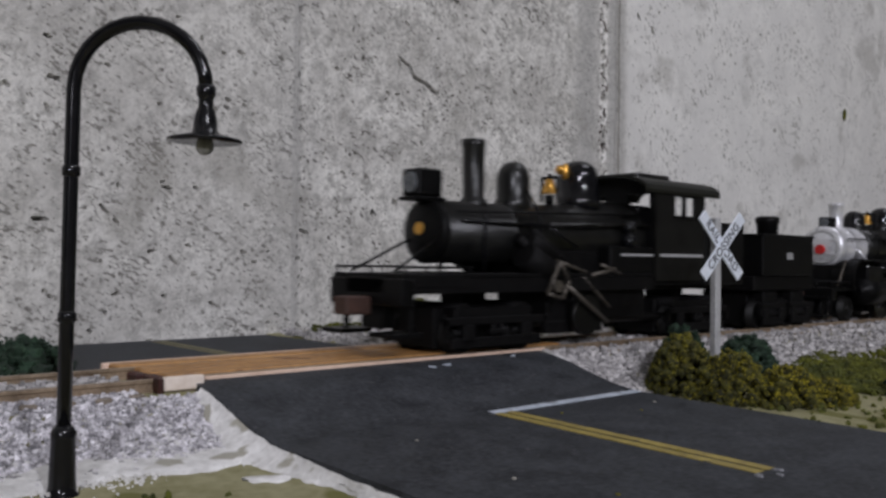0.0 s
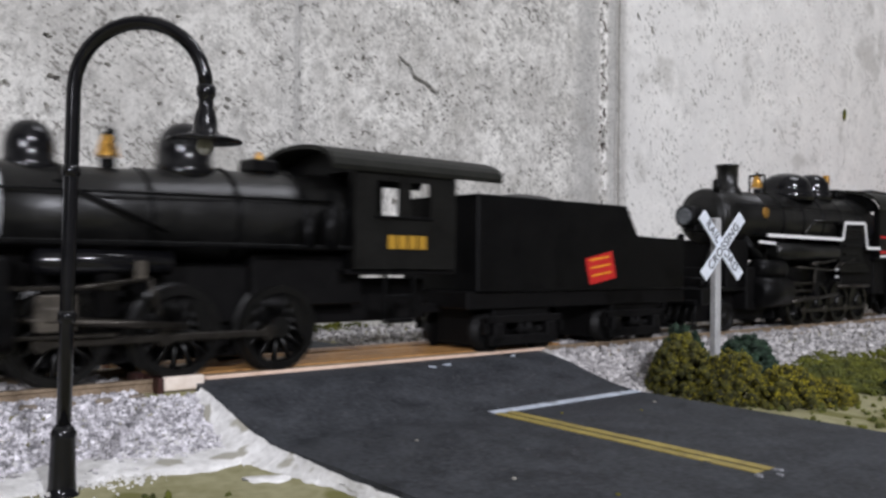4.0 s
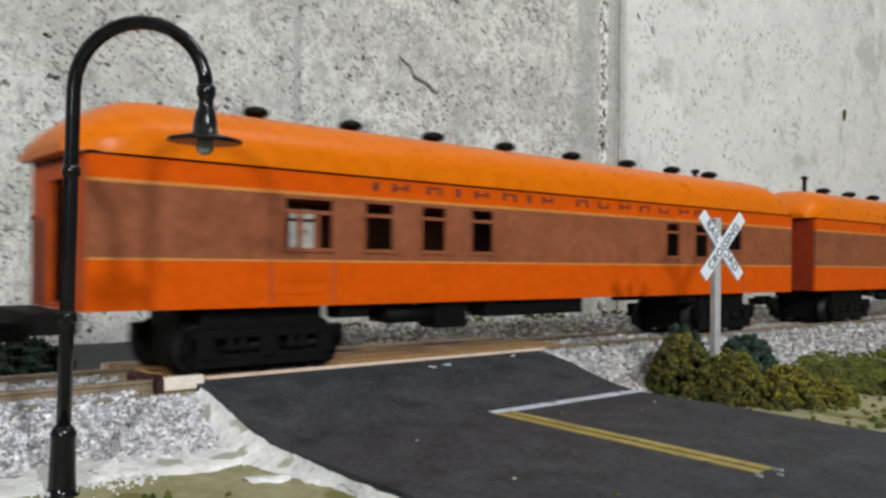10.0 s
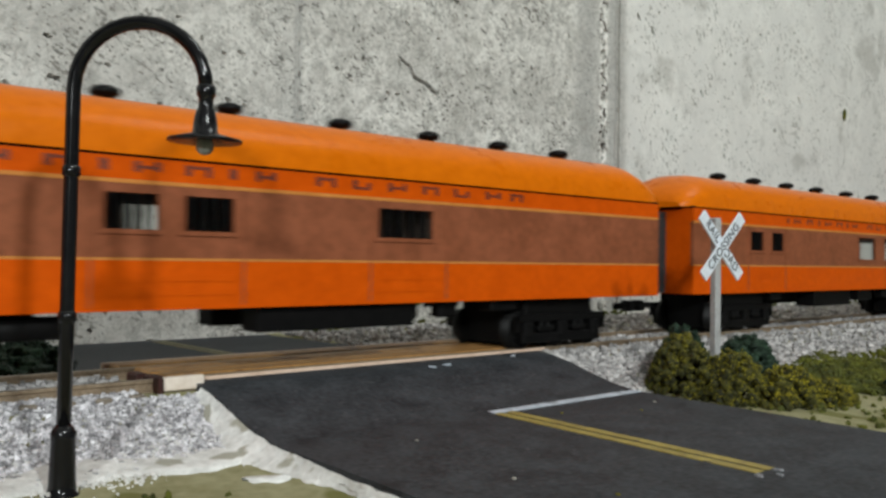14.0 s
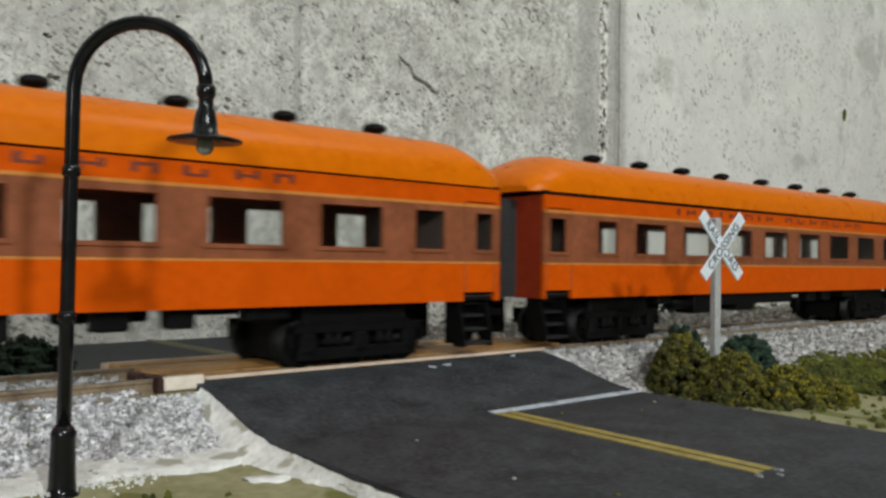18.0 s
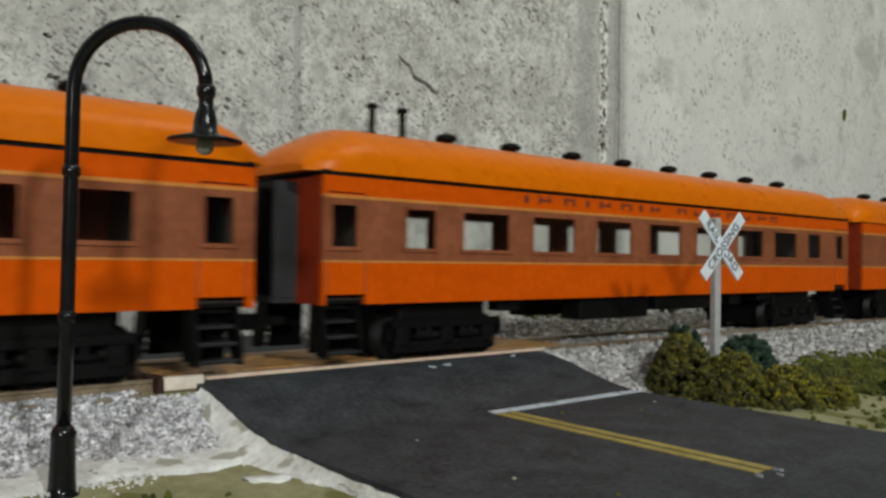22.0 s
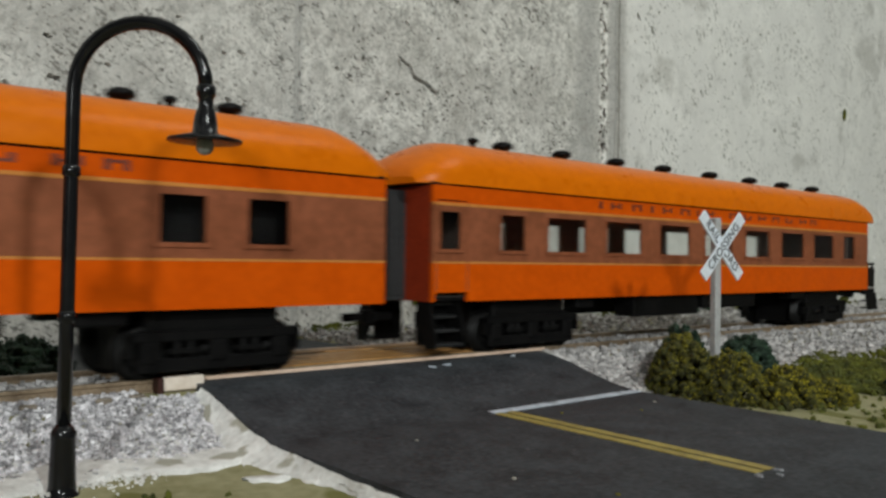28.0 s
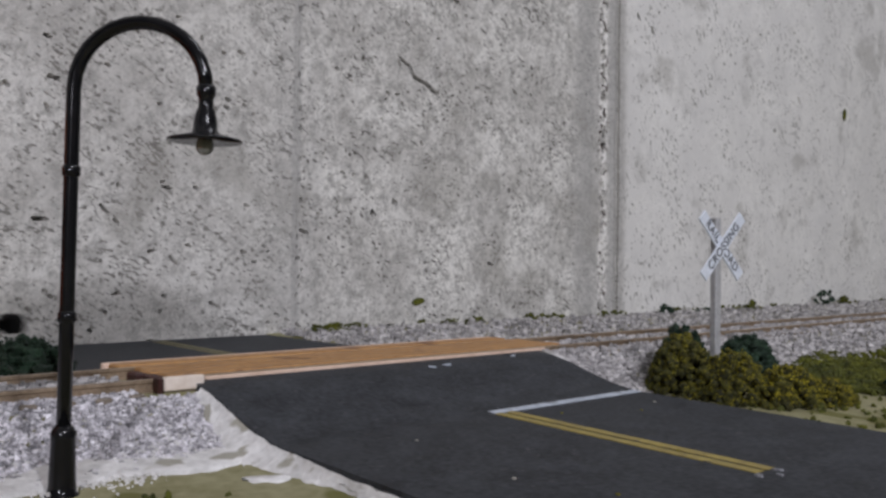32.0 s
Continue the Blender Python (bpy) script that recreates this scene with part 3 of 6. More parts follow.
def clump_mesh(name, centres, radii, material, seed, flakes=0, flake_size=0.5, core=None):
    """Many small uneven lumps joined; flakes sit on their upper outsides. A core material paints shade into the lumps.
    """
    rng = np.random.RandomState(seed)
    base = bmesh.new()
    bmesh.ops.create_icosphere(base, subdivisions=1, radius=1.0)
    bv = np.array([v.co[:] for v in base.verts])
    bf = np.array([[v.index for v in f.verts] for f in base.faces])
    base.free()
    ov = np.array([(1, 0, 0), (-1, 0, 0), (0, 1, 0), (0, -1, 0), (0, 0, 1), (0, 0, -1)], float)
    of = np.array([(0, 2, 4), (2, 1, 4), (1, 3, 4), (3, 0, 4), (2, 0, 5), (1, 2, 5), (3, 1, 5), (0, 3, 5)])
    vs, fs, k = [], [], 0
    for c, r in zip(centres, radii):
        v = bv * (1 + rng.normal(0, 0.24, (len(bv), 1))) * r * rng.uniform(0.7, 1.3, 3) + c
        vs.append(v)
        fs.append(bf + k)
        k += len(v)
    n = len(centres)
    for _ in range(flakes):
        i = rng.randint(n)
        d = rng.normal(0, 1, 3)
        d[2] = abs(d[2]) * 0.9
        d /= np.linalg.norm(d)
        p = centres[i] + d * radii[i] * rng.uniform(0.85, 1.25)
        v = ov * rng.uniform(0.3, 1.0, 3) * flake_size * rng.uniform(0.6, 1.5) + rng.normal(0, 0.12 * flake_size, (6, 3)) + p
        vs.append(v)
        fs.append(of + k)
        k += 6
    me = mesh_from(name, (np.concatenate(vs) * MM).tolist(), np.concatenate(fs).tolist(), material)
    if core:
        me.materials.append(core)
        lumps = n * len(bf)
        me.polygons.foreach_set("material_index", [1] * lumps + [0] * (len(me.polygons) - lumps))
    return me


def mound(cx, cy, z0, rx, ry, height, n, seed, turn=0.0, r=(1.0, 2.2)):
    """Lump centres over a low mound."""
    rng = np.random.RandomState(seed)
    cs, rs = [], []
    while len(cs) < n:
        u, v = rng.uniform(-1, 1, 2)
        q = u * u + v * v
        if q > 1:
            continue
        x, y = u * rx, v * ry
        X = cx + x * math.cos(turn) - y * math.sin(turn)
        Y = cy + x * math.sin(turn) + y * math.cos(turn)
        top = height * (1 - q) ** 0.5 * rng.uniform(0.75, 1.12)
        R = rng.uniform(*r)
        cs.append((X, Y, z0 + max(top - R, 0.2) * (1 if rng.rand() < 0.7 else rng.rand())))
        rs.append(R)
    return cs, rs


def bush(label, lumps, material, seed, flakes, flake=0.5, core=None):
    """A foam bush: one part for each clump that it is pressed from."""
    th = thing("bush", label, "bush", (lumps[0][0], lumps[0][1], lumps[0][2]), "foam bushes")
    for i, l in enumerate(lumps):
        c, r = mound(l[0] - lumps[0][0], l[1] - lumps[0][1], l[2] - lumps[0][2], *l[3:])
        part("clump", clump_mesh("clump", np.array(c), np.array(r), material, seed + i, flakes // len(lumps), flake, core), material, th)


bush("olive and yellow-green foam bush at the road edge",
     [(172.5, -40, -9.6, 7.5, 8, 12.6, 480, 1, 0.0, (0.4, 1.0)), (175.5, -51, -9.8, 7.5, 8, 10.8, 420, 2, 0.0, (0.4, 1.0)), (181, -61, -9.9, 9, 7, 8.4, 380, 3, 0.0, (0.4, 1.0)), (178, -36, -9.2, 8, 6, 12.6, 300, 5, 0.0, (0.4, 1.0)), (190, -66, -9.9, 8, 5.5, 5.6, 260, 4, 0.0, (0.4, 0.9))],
     FOAM_OLIVE, 11, 30000, 0.23, FOAM_SHADE)
bush("dark green foam bush behind the crossing sign", [(203, -39, -9, 11, 7, 11.5, 260, 6, 0.0, (0.6, 1.3)), (187, -31, -8, 8, 6, 13, 160, 7, 0.0, (0.6, 1.3))], FOAM_DARK, 12, 6000, 0.35)
bush("dark green foam bush beside the rear road", [(57, 58, -7, 9, 18, 9, 110, 8), (45, 48, -7, 9, 12, 8, 70, 9)], FOAM_DARK, 13, 1800, 0.5)
bush("olive foam clump at the turf edge", [(217, -71.5, -9.8, 5, 4, 5, 60, 21, 0.0, (0.5, 1.0))], FOAM_DARK, 14, 700, 0.4)
for i, (x, y, r, h) in enumerate(((392, 113, 5, 6), (477, 110, 8, 6), (577, 112, 11, 11), (610, 114, 7, 6), (430, 114, 6, 4), (175, 113, 9, 3))):
    bush("small green foam weed against the concrete wall", [(x, y, -6.5, r, r * 0.6, h, 24, 30 + i, 0.0, (0.8, 1.5))], FOAM_DARK if i % 2 == 0 else GRASS, 40 + i, 220, 0.5)


def turf():
    rng = np.random.RandomState(17)
    n = 6500
    x = 192 + 300 * rng.rand(n) ** 1.6
    y = rng.uniform(-78, -27, n)
    keep = (y < -30 + 3 * np.sin(x * 0.1)) & ((x - 160) > (-(y) - 45) * 1.25) & (y > -58.5 - 0.75 * (x - 200) + 2.0 * np.sin(x * 0.7))
    x, y = x[keep], y[keep]
    z = ground_height(x, y) + rng.uniform(0.0, 0.6, len(x)) + 0.5 * (1 + np.sin(x * 0.13) * np.cos(y * 0.17))
    me = clump_mesh("turf", np.stack([x, y, z], -1), rng.uniform(0.4, 1.0, len(x)), GRASS, 18, 26000, 0.34)
    tagged(new("turf", me), "patchy green foam turf beside the ballast", "grass", kind="stuff")


turf()


def stones(name, seed, n, area, size, material, label):
    """Small angular stones lying on the ground within an area."""
    rng = np.random.RandomState(seed)
    x, y = area(rng, n)
    s = size * rng.uniform(0.55, 1.5, len(x))
    z = ground_height(x, y) + s * 0.35 + np.where(rng.rand(len(x)) < 0.3, s * 0.5, 0)
    cube = np.array([(a, b, c) for a in (-1, 1) for b in (-1, 1) for c in (-1, 1)], float) * 0.62
    v = cube[None] * (s[:, None, None]) * rng.uniform(0.65, 1.3, (len(x), 8, 3)) + rng.normal(0, 0.16, (len(x), 8, 3)) * s[:, None, None]
    a = rng.uniform(0, math.tau, len(x))
    ca, sa = np.cos(a)[:, None], np.sin(a)[:, None]
    v = np.stack([v[..., 0] * ca - v[..., 1] * sa, v[..., 0] * sa + v[..., 1] * ca, v[..., 2]], -1)
    v += np.stack([x, y, z], -1)[:, None]
    q = np.array([(0, 1, 3, 2), (4, 6, 7, 5), (0, 4, 5, 1), (2, 3, 7, 6), (0, 2, 6, 4), (1, 5, 7, 3)])
    f = (q[None] + 8 * np.arange(len(x))[:, None, None]).reshape(-1, 4)
    me = mesh_from(name, (v.reshape(-1, 3) * MM).tolist(), f.tolist(), material)
    tagged(new(name, me), label, "gravel" if name == "ballast" else "crumbs", kind="stuff")


def front_right(rng, n):
    x = 156.5 + 640 * rng.rand(n) ** 1.5
    return x, rng.uniform(-33, -10.2, n) + rng.normal(0, 1.2, n)


def front_left(rng, n):
    x = rng.uniform(-60, 65.0, n)
    y = -10.2 - 24 * rng.rand(n) ** 1.15 + rng.normal(0, 0.8, n)
    keep = (y < -10 - np.where(x > 55, 4, 0)) & (x < 64.6 - 3.2 * np.clip(1 - np.abs(y + 34) / 20, 0, 1))
    return x[keep], y[keep]


def between(rng, n):
    x = np.concatenate([rng.uniform(-60, 56, n // 4), 168 + 640 * rng.rand(n - n // 4) ** 1.4])
    return x, rng.uniform(-7.4, 7.4, len(x))


def behind(rng, n):
    x = np.concatenate([rng.uniform(-40, 66, n // 6), 157 + 620 * rng.rand(n - n // 6) ** 1.3])
    y = 10.4 + 110 * rng.rand(len(x)) ** 1.2
    keep = (x > 100) | (y < 34)
    return x[keep], y[keep]


STONE_PALE = surface("plaster_coated_stone", (0.36, 0.345, 0.365), (0.66, 0.645, 0.665), 0.85, scale=500, bump=0.3, vary=0.6)
stones("ballast", 1, 12000, front_right, 0.72, STONE, "loose grey ballast stones along the track")
stones("ballast", 2, 21000, front_left, 0.36, STONE_PALE, "plaster-whitened ballast stones below the track")
def skirt(rng, n):
    x = rng.uniform(-60, 66, n)
    return x, -31 - 2.0 * np.sin(x * 0.2) + rng.normal(0, 3.0, n) - 2.5 * rng.rand(n) ** 3


stones("plaster_crumbs", 6, 6500, skirt, 0.26, PLASTER, "fine white plaster crumbs at the foot of the ballast")
stones("ballast", 3, 8500, between, 0.62, STONE, "grey ballast stones between the rails")
stones("ballast", 4, 13000, behind, 0.95, STONE, "grey ballast stones between track and wall")


def plaster_patch(label, points, lift, seed):
    """A smeared plaster sheet over the ground: points (x, y, half width)."""
    rng = np.random.RandomState(seed)
    rows = []
    for x, y, h in points:
        ys = y + np.linspace(-h, h, 9) + rng.normal(0, 0.25, 9)
        xs = np.full(9, x) + rng.normal(0, 0.25, 9)
        zs = ground_height(xs, ys) + lift * np.array([-1.5, 0.3, 0.8, 1, 1.1, 1, 0.8, 0.3, -1.5]) + rng.normal(0, 0.06, 9)
        rows.append(np.stack([xs, ys, zs], -1))
    v = np.concatenate(rows)
    f = [(i * 9 + k, i * 9 + k + 1, i * 9 + k + 10, i * 9 + k + 9) for i in range(len(points) - 1) for k in range(8)]
    me = mesh_from("plaster", (v * MM).tolist(), f, PLASTER, True)
    tagged(new("plaster", me), label, "plaster", kind="structure")


plaster_patch("white plaster smear at the foot of the ballast", [(x, -33.4 + 1.4 * math.sin(x * 0.2), 4.9 + 0.8 * math.sin(x * 0.37)) for x in range(-40, 66, 3)], 0.8, 4)


def plaster_bank():
    """A rough plaster skirt from the road's edge down to the ground."""
    rng = np.random.RandomState(5)
    ya = [a for a, b in ROAD_FRONT][::-1]
    za = [b for a, b in ROAD_FRONT][::-1]
    rows = []
    for y in np.arange(-118, -13.9, 1.6):
        top = float(np.interp(y, ya, za)) - 0.25 - 0.55 * min(1.0, max(0.0, (-44 - y) / 14)) + rng.normal(0, 0.07)
        wide = 1.9 - 0.8 * min(1.0, max(0.0, (-46 - y) / 10)) + 4.0 * max(0.0, 1 - abs(y + 33) / 18) + 0.9 * max(0.0, math.sin(y * 0.33)) + rng.normal(0, 0.30)
        u = np.linspace(0, 1, 8)
        x = ROAD_L - 0.05 - wide * u
        base = ground_height(x - 1, np.full(8, y)) - 0.15
        z = top + (base - top) * u ** 0.8 + rng.normal(0, 0.10, 8) * (u > 0)
        rows.append(np.stack([x + rng.normal(0, 0.12, 8) * (u > 0), np.full(8, y) + rng.normal(0, 0.2, 8), z], -1))
    v = np.concatenate(rows)
    f = [(i * 8 + k, i * 8 + k + 1, i * 8 + k + 9, i * 8 + k + 8) for i in range(len(rows) - 1) for k in range(7)]
    tagged(new("plaster", mesh_from("plaster", (v * MM).tolist(), f, PLASTER, True)), "white plaster skirt under the road edge", "plaster", kind="structure")


plaster_bank()
plaster_patch("white plaster blob on the ground", [(x, -46.6 - (x - 58) * 0.35, h) for x, h in ((56.6, 0.5), (57.6, 1.7), (59, 2.3), (60.4, 2.2), (61.6, 1.6), (62.6, 0.5))], 0.5, 6)


CRUMB = surface("dirty_crumb", (0.30, 0.29, 0.25), (0.44, 0.42, 0.36), 0.8, scale=90, bump=0.4)


def road_edge():
    bm = bmesh.new()
    road_strip(bm, ROAD_FRONT, 155.6, 156.8, -19, -11, lift=-0.6)
    single("road_edging", bm, PLASTER, "rough white plaster edging beside the road", "edging", kind="structure")


road_edge()


def leaf(x, z, w, h, turn):
    bm = bmesh.new()
    prism(bm, [(w * math.cos(a) * (1 - 0.15 * math.sin(a)), h * math.sin(a)) for a in np.linspace(0, math.tau, 12, endpoint=False)], -0.35, 0.35)
    ob = single("dried_leaf", bm, GRASS, "small dull green fleck stuck to the wall", "leaf", "flecks")
    ob.matrix_basis = pose(x * MM, 121.2 * MM, z * MM, 0, turn, 0)


leaf(627, 132, 2.0, 4.2, 4)
leaf(225.2, 4.3, 3.2, 1.4, -10)


# ---------- running gear ----------
def wheelset_mesh(name, r, gauge=16.5, spokes=0, material=None):
    """Two flanged wheels on an axle along y, centred on it."""
    bm = bmesh.new()
    tube(bm, (0, -gauge / 2 - 0.6, 0), (0, gauge / 2 + 0.6, 0), 0.9, seg=10)
    for s in (-1, 1):
        a = s * (gauge / 2 - 0.6)
        if spokes:
            lathe(bm, (0, 0, 0), "y", [(a + s * 0.3, 2.0), (a + s * 3.0, 2.0)], 14)
            box(bm, -r * 0.55, r * 0.55, min(a + s * 1.2, a + s * 2.3), max(a + s * 1.2, a + s * 2.3), -r * 0.82, -r * 0.45)
        else:
            lathe(bm, (0, 0, 0), "y", [(a, r - 0.8), (a, r + 0.7), (a + s * 0.5, r + 0.7), (a + s * 0.7, r), (a + s * 2.4, r),
                                       (a + s * 2.4, r - 1.0), (a + s * 1.7, r - 1.3), (a + s * 1.9, 1.2), (a + s * 2.6, 1.0)], 24)
    return finish(name, bm, material or WHEEL)


WHEELS = []   # (wheel object, its place in its parent, radius)
SMALL, SMALL_R = wheelset_mesh("wheelset", 4.6), 4.6


def wheel(parent, at, mesh, r):
    ob = part("wheelset", mesh, WHEEL, parent, at=at)
    WHEELS.append((ob, at, r))
    return ob


TRUCKS = {}


def truck_frame(axles, length, low=False):
    """Meshes of one bogie: its middle, and a side frame with springs and journal boxes."""
    key = (tuple(axles), length, low)
    if key not in TRUCKS:
        side = bmesh.new()
        y0, y1 = -0.7, 0.7
        box(side, -length / 2, length / 2, y0, y1, 6.6, 8.4, 0.2)
        box(side, -length / 2 + 2, length / 2 - 2, y0, y1, 1.4, 3.8, 0.2)
        for x in axles:
            box(side, x - 1.7, x + 1.7, y0 - 0.4, y1 + 0.4, 2.9, 6.7, 0.3)
        for a, b in zip(axles, axles[1:]):
            m = (a + b) / 2
            for dx in (-1.2, 1.2):
                tube(side, (m + dx, 0, 3.6), (m + dx, 0, 6.8), 0.7, seg=8)
            box(side, m - 2.6, m + 2.6, y0, y1, 4.4, 5.4, 0.15)
        box(side, -length / 2, -length / 2 + 1, y0, y1, 4.2, 8.0)
        box(side, length / 2 - 1, length / 2, y0, y1, 4.2, 8.0)
        bm = bmesh.new()
        top = 10.6 if low else 12.4
        box(bm, -length / 2 + 1.5, length / 2 - 1.5, -6.8, 6.8, 0.9, top, 0.4)
        box(bm, -length / 2 + 4, length / 2 - 4, -11.4, 11.4, 8.0, top - 0.1, 0.4)
        if low:
            box(bm, -3.5, 3.5, -4.5, 4.5, 10.5, 13.8, 0.3)

        TRUCKS[key] = finish("truck", bm, GRIME), finish("side_frame", side, GRIME)
    return TRUCKS[key]


def truck(parent, x, axles=(-12.5, 0, 12.5), length=33, mesh=None, r=SMALL_R, low=False):
    core, side = truck_frame(axles, length, low)
    ob = part("truck", core, GRIME, parent, "black bogie with journal boxes", at=(x, 0, 0))
    for y in (-11.9, 11.9):
        part("side_frame", side, GRIME, ob, at=(0, y, 0))
    for a in axles:
        wheel(ob, (a, 0, r), mesh or SMALL, r)
        if low:
            bm = bmesh.new()
            tube(bm, (a, -11.2, 9.4), (a, 11.2, 9.4), 2.2, seg=12)
            part("axle_cover", bm, GRIME, ob)
    return ob


def coupler(parent, x, way):
    bm = bmesh.new()
    box(bm, min(x, x + way * 6), max(x, x + way * 6), -0.9, 0.9, 7.6, 9.4, 0.2)
    box(bm, min(x + way * 5, x + way * 7.4), max(x + way * 5, x + way * 7.4), -1.8, 1.8, 6.9, 10.1, 0.4)
    part("coupler", bm, GRIME, parent)


# ---------- passenger cars ----------
def vent_mesh():
    bm = bmesh.new()
    lathe(bm, (0, 0, 0), "z", [(-1.2, 1.5), (0.5, 1.4), (0.8, 2.3), (1.2, 2.75), (2.0, 2.6), (2.5, 1.7), (2.8, 0.3)], 16)
    return finish("roof_vent", bm, BLACK)


VENT = vent_mesh()


SIDE, CAR_W, SILL, EAVE, CROWN = 14.83, 29.66, 12.2, 37.4, 48.8


def roof_part(parent, x0, x1, gap):
    bm = bmesh.new()
    stations = list(np.concatenate([[0, 0.6, 1.6, 3.2, 5.5, 8.5, 12, 16], np.linspace(24, (x1 - x0) - 24, 8), (x1 - x0) - np.array([16, 12, 8.5, 5.5, 3.2, 1.6, 0.6, 0])]))
    rings = []
    n = 18
    for s in stations:
        e = min(s, (x1 - x0) - s)
        g = min(e, 13) / 13
        h = 0.55 * math.sqrt(max(0.0, 1 - (1 - g) ** 2)) + 0.45 * g
        w = 1 - 0.20 * (1 - min(e, 9) / 9) ** 2
        ring = []
        for k in range(n + 1):
            a = math.pi * k / n
            y = (SIDE + 0.45) * w * math.copysign(abs(math.cos(a)) ** 0.82, math.cos(a))
            z = EAVE + gap + 0.7 * (1 if 0 < k < n else 0) + (CROWN - EAVE - 0.85 - gap) * (0.10 + 0.90 * h) * math.sin(a) ** 0.9
            ring.append(bm.verts.new(((x0 + s) * MM, y * MM, z * MM)))
        rings.append(ring)
    for a, b in zip(rings, rings[1:]):
        for k in range(n):
            bm.faces.new((a[k], a[k + 1], b[k + 1], b[k])).smooth = True
        bm.faces.new((a[0], b[0], b[n], a[n]))
    bm.faces.new(rings[0])
    bm.faces.new(rings[-1][::-1])
    for e in bm.edges:
        if not all(f.smooth for f in e.link_faces):
            e.smooth = False
    return part("roof", bm, ROOF, parent, "smooth orange turtleback roof")


LETTERS = [(56.5, 2), (62.8, 4.4), (72, 4.4), (78.9, 2), (86, 4.6), (95, 4.8), (101.5, 2), (108, 4.2), (121, 4.6), (129.4, 4.4), (138.4, 4.8), (147.3, 4.6), (156.2, 4.6), (166, 4.8), (173.6, 4.2)]


def passenger_car(x0, label, windows, length=230.0, vestibules=(False, False), doors=(), vents=(), boxes=(), stacks=(),
                  open_front=False, platform=False, red_ends=False, gap=0.4):
    """One heavyweight car, its front at x0; windows (from, to, style) along it."""
    th = thing("passenger_car", label, "railway carriage", (x0, 0, 0), "passenger train cars")
    L = length
    # underframe
    boxed("underframe", GRIME, th, (1.2, L - 1.2, -13.7, 13.7, 12.35, 13.1), 0.0)
    boxed("floor", SEAT, th, (1.4, L - 1.4, -13.2, 13.2, 13.1, 13.5), 0)
    # sides
    notches = []
    if vestibules[0]:
        notches.append((0.7, 10.2))
    if vestibules[1]:
        notches.append((L - 11, L - 1.4))
    for s in (-1, 1):
        y0, y1 = (-SIDE, -SIDE + 1.0) if s < 0 else (SIDE - 1.0, SIDE)
        bm = bmesh.new()
        cuts = sorted([0, L] + [c for nn in notches for c in nn])
        for a, b in zip(cuts, cuts[1:]):
            inside = any(n0 <= a and b <= n1 for n0, n1 in notches)
            box(bm, a, b, y0, y1, 14.2 if inside else SILL, 20.5)
        part("lower_panel", bm, ORANGE, th, "orange lower side panel")
        bm = bmesh.new()
        edges = [0.0]
        for a, b, style in windows:
            lo, hi = (25.6, 32.0) if style == "bar" else ((23.2, 32.8) if style == "tall" else (23.6, 32.2))
            box(bm, edges[-1], a, y0, y1, 20.5, 33.6)
            box(bm, a, b, y0, y1, 20.5, lo)
            box(bm, a, b, y0, y1, hi, 33.6)
            edges.append(b)
        box(bm, edges[-1], L, y0, y1, 20.5, 33.6)
        bmesh.ops.remove_doubles(bm, verts=bm.verts[:], dist=1e-6)
        part("window_band", bm, BROWN, th, "brown window band")
        bm = bmesh.new()
        box(bm, 0, L, y0, y1, 33.6, EAVE)
        part("letter_board", bm, ORANGE, th, "orange letter board")
        yo = s * (SIDE + 0.06)
        for z, h in ((20.7, 0.22), (33.4, 0.32)):
            boxed("stripe", STRIPE, th, (0, L, min(yo, yo - s * 0.5), max(yo, yo - s * 0.5), z - h, z + h), 0)
        for a, b, style in windows:
            lo, hi = (25.6, 32.0) if style == "bar" else ((23.2, 32.8) if style == "tall" else (23.6, 32.2))
            yf = (y0, y0 + 0.5) if s < 0 else (y1 - 0.5, y1)
            bm = bmesh.new()
            f = 0.45
            o = 0.14
            fy = (yf[0] - o, yf[1]) if s < 0 else (yf[0], yf[1] + o)
            box(bm, a - 0.5, b + 0.5, fy[0] - (0.25 if s < 0 else 0), fy[1] + (0.25 if s > 0 else 0), lo - 0.8, lo - 0.05)
            box(bm, a - 0.1, a + f, fy[0], fy[1], lo, hi)
            box(bm, b - f, b + 0.1, fy[0], fy[1], lo, hi)
            box(bm, a - 0.1, b + 0.1, fy[0], fy[1], hi - f, hi + 0.1)
            fr = part("window_frame", bm, BROWN, th)
            ym = (y0 + y1) / 2 + 0.1 * s
            bm = bmesh.new()
            box(bm, a, b, ym - 0.12, ym + 0.12, lo, hi)
            pane = part("pane", bm, GLASS, fr, "clear glazing")
            pane.visible_shadow = False
            if style == "bar":
                for k in range(4):
                    x = a + (b - a) * (k + 1) / 5
                    boxed("window_bar", BLACK, fr, (x - 0.25, x + 0.25, ym - 0.45, ym + 0.45, lo, hi), 0)
            if style == "tall":
                boxed("sash_rail", BROWN, fr, (a, b, ym - 0.4, ym + 0.4, 29.6, 30.3), 0)
                if b - a > 10:
                    for k in (1, 2):
                        x = a + (b - a) * k / 3
                        boxed("mullion", BROWN, fr, (x - 0.4, x + 0.4, ym - 0.4, ym + 0.4, lo, 29.6), 0)
        # door heads over the vestibules
        for n0, n1 in notches:
            boxed("door_head", GRIME, th, (n0 + 0.4, n1 - 0.4, *sorted((s * (SIDE - 0.2), s * (SIDE + 0.09))), 34.05, 34.3), 0)
            for x in (n0 + 0.2, n1 - 0.2):
                boxed("door_edge", BROWN, th, (x - 0.15, x + 0.15, *sorted((s * (SIDE - 0.2), s * (SIDE + 0.09))), 14.4, 34.0), 0)
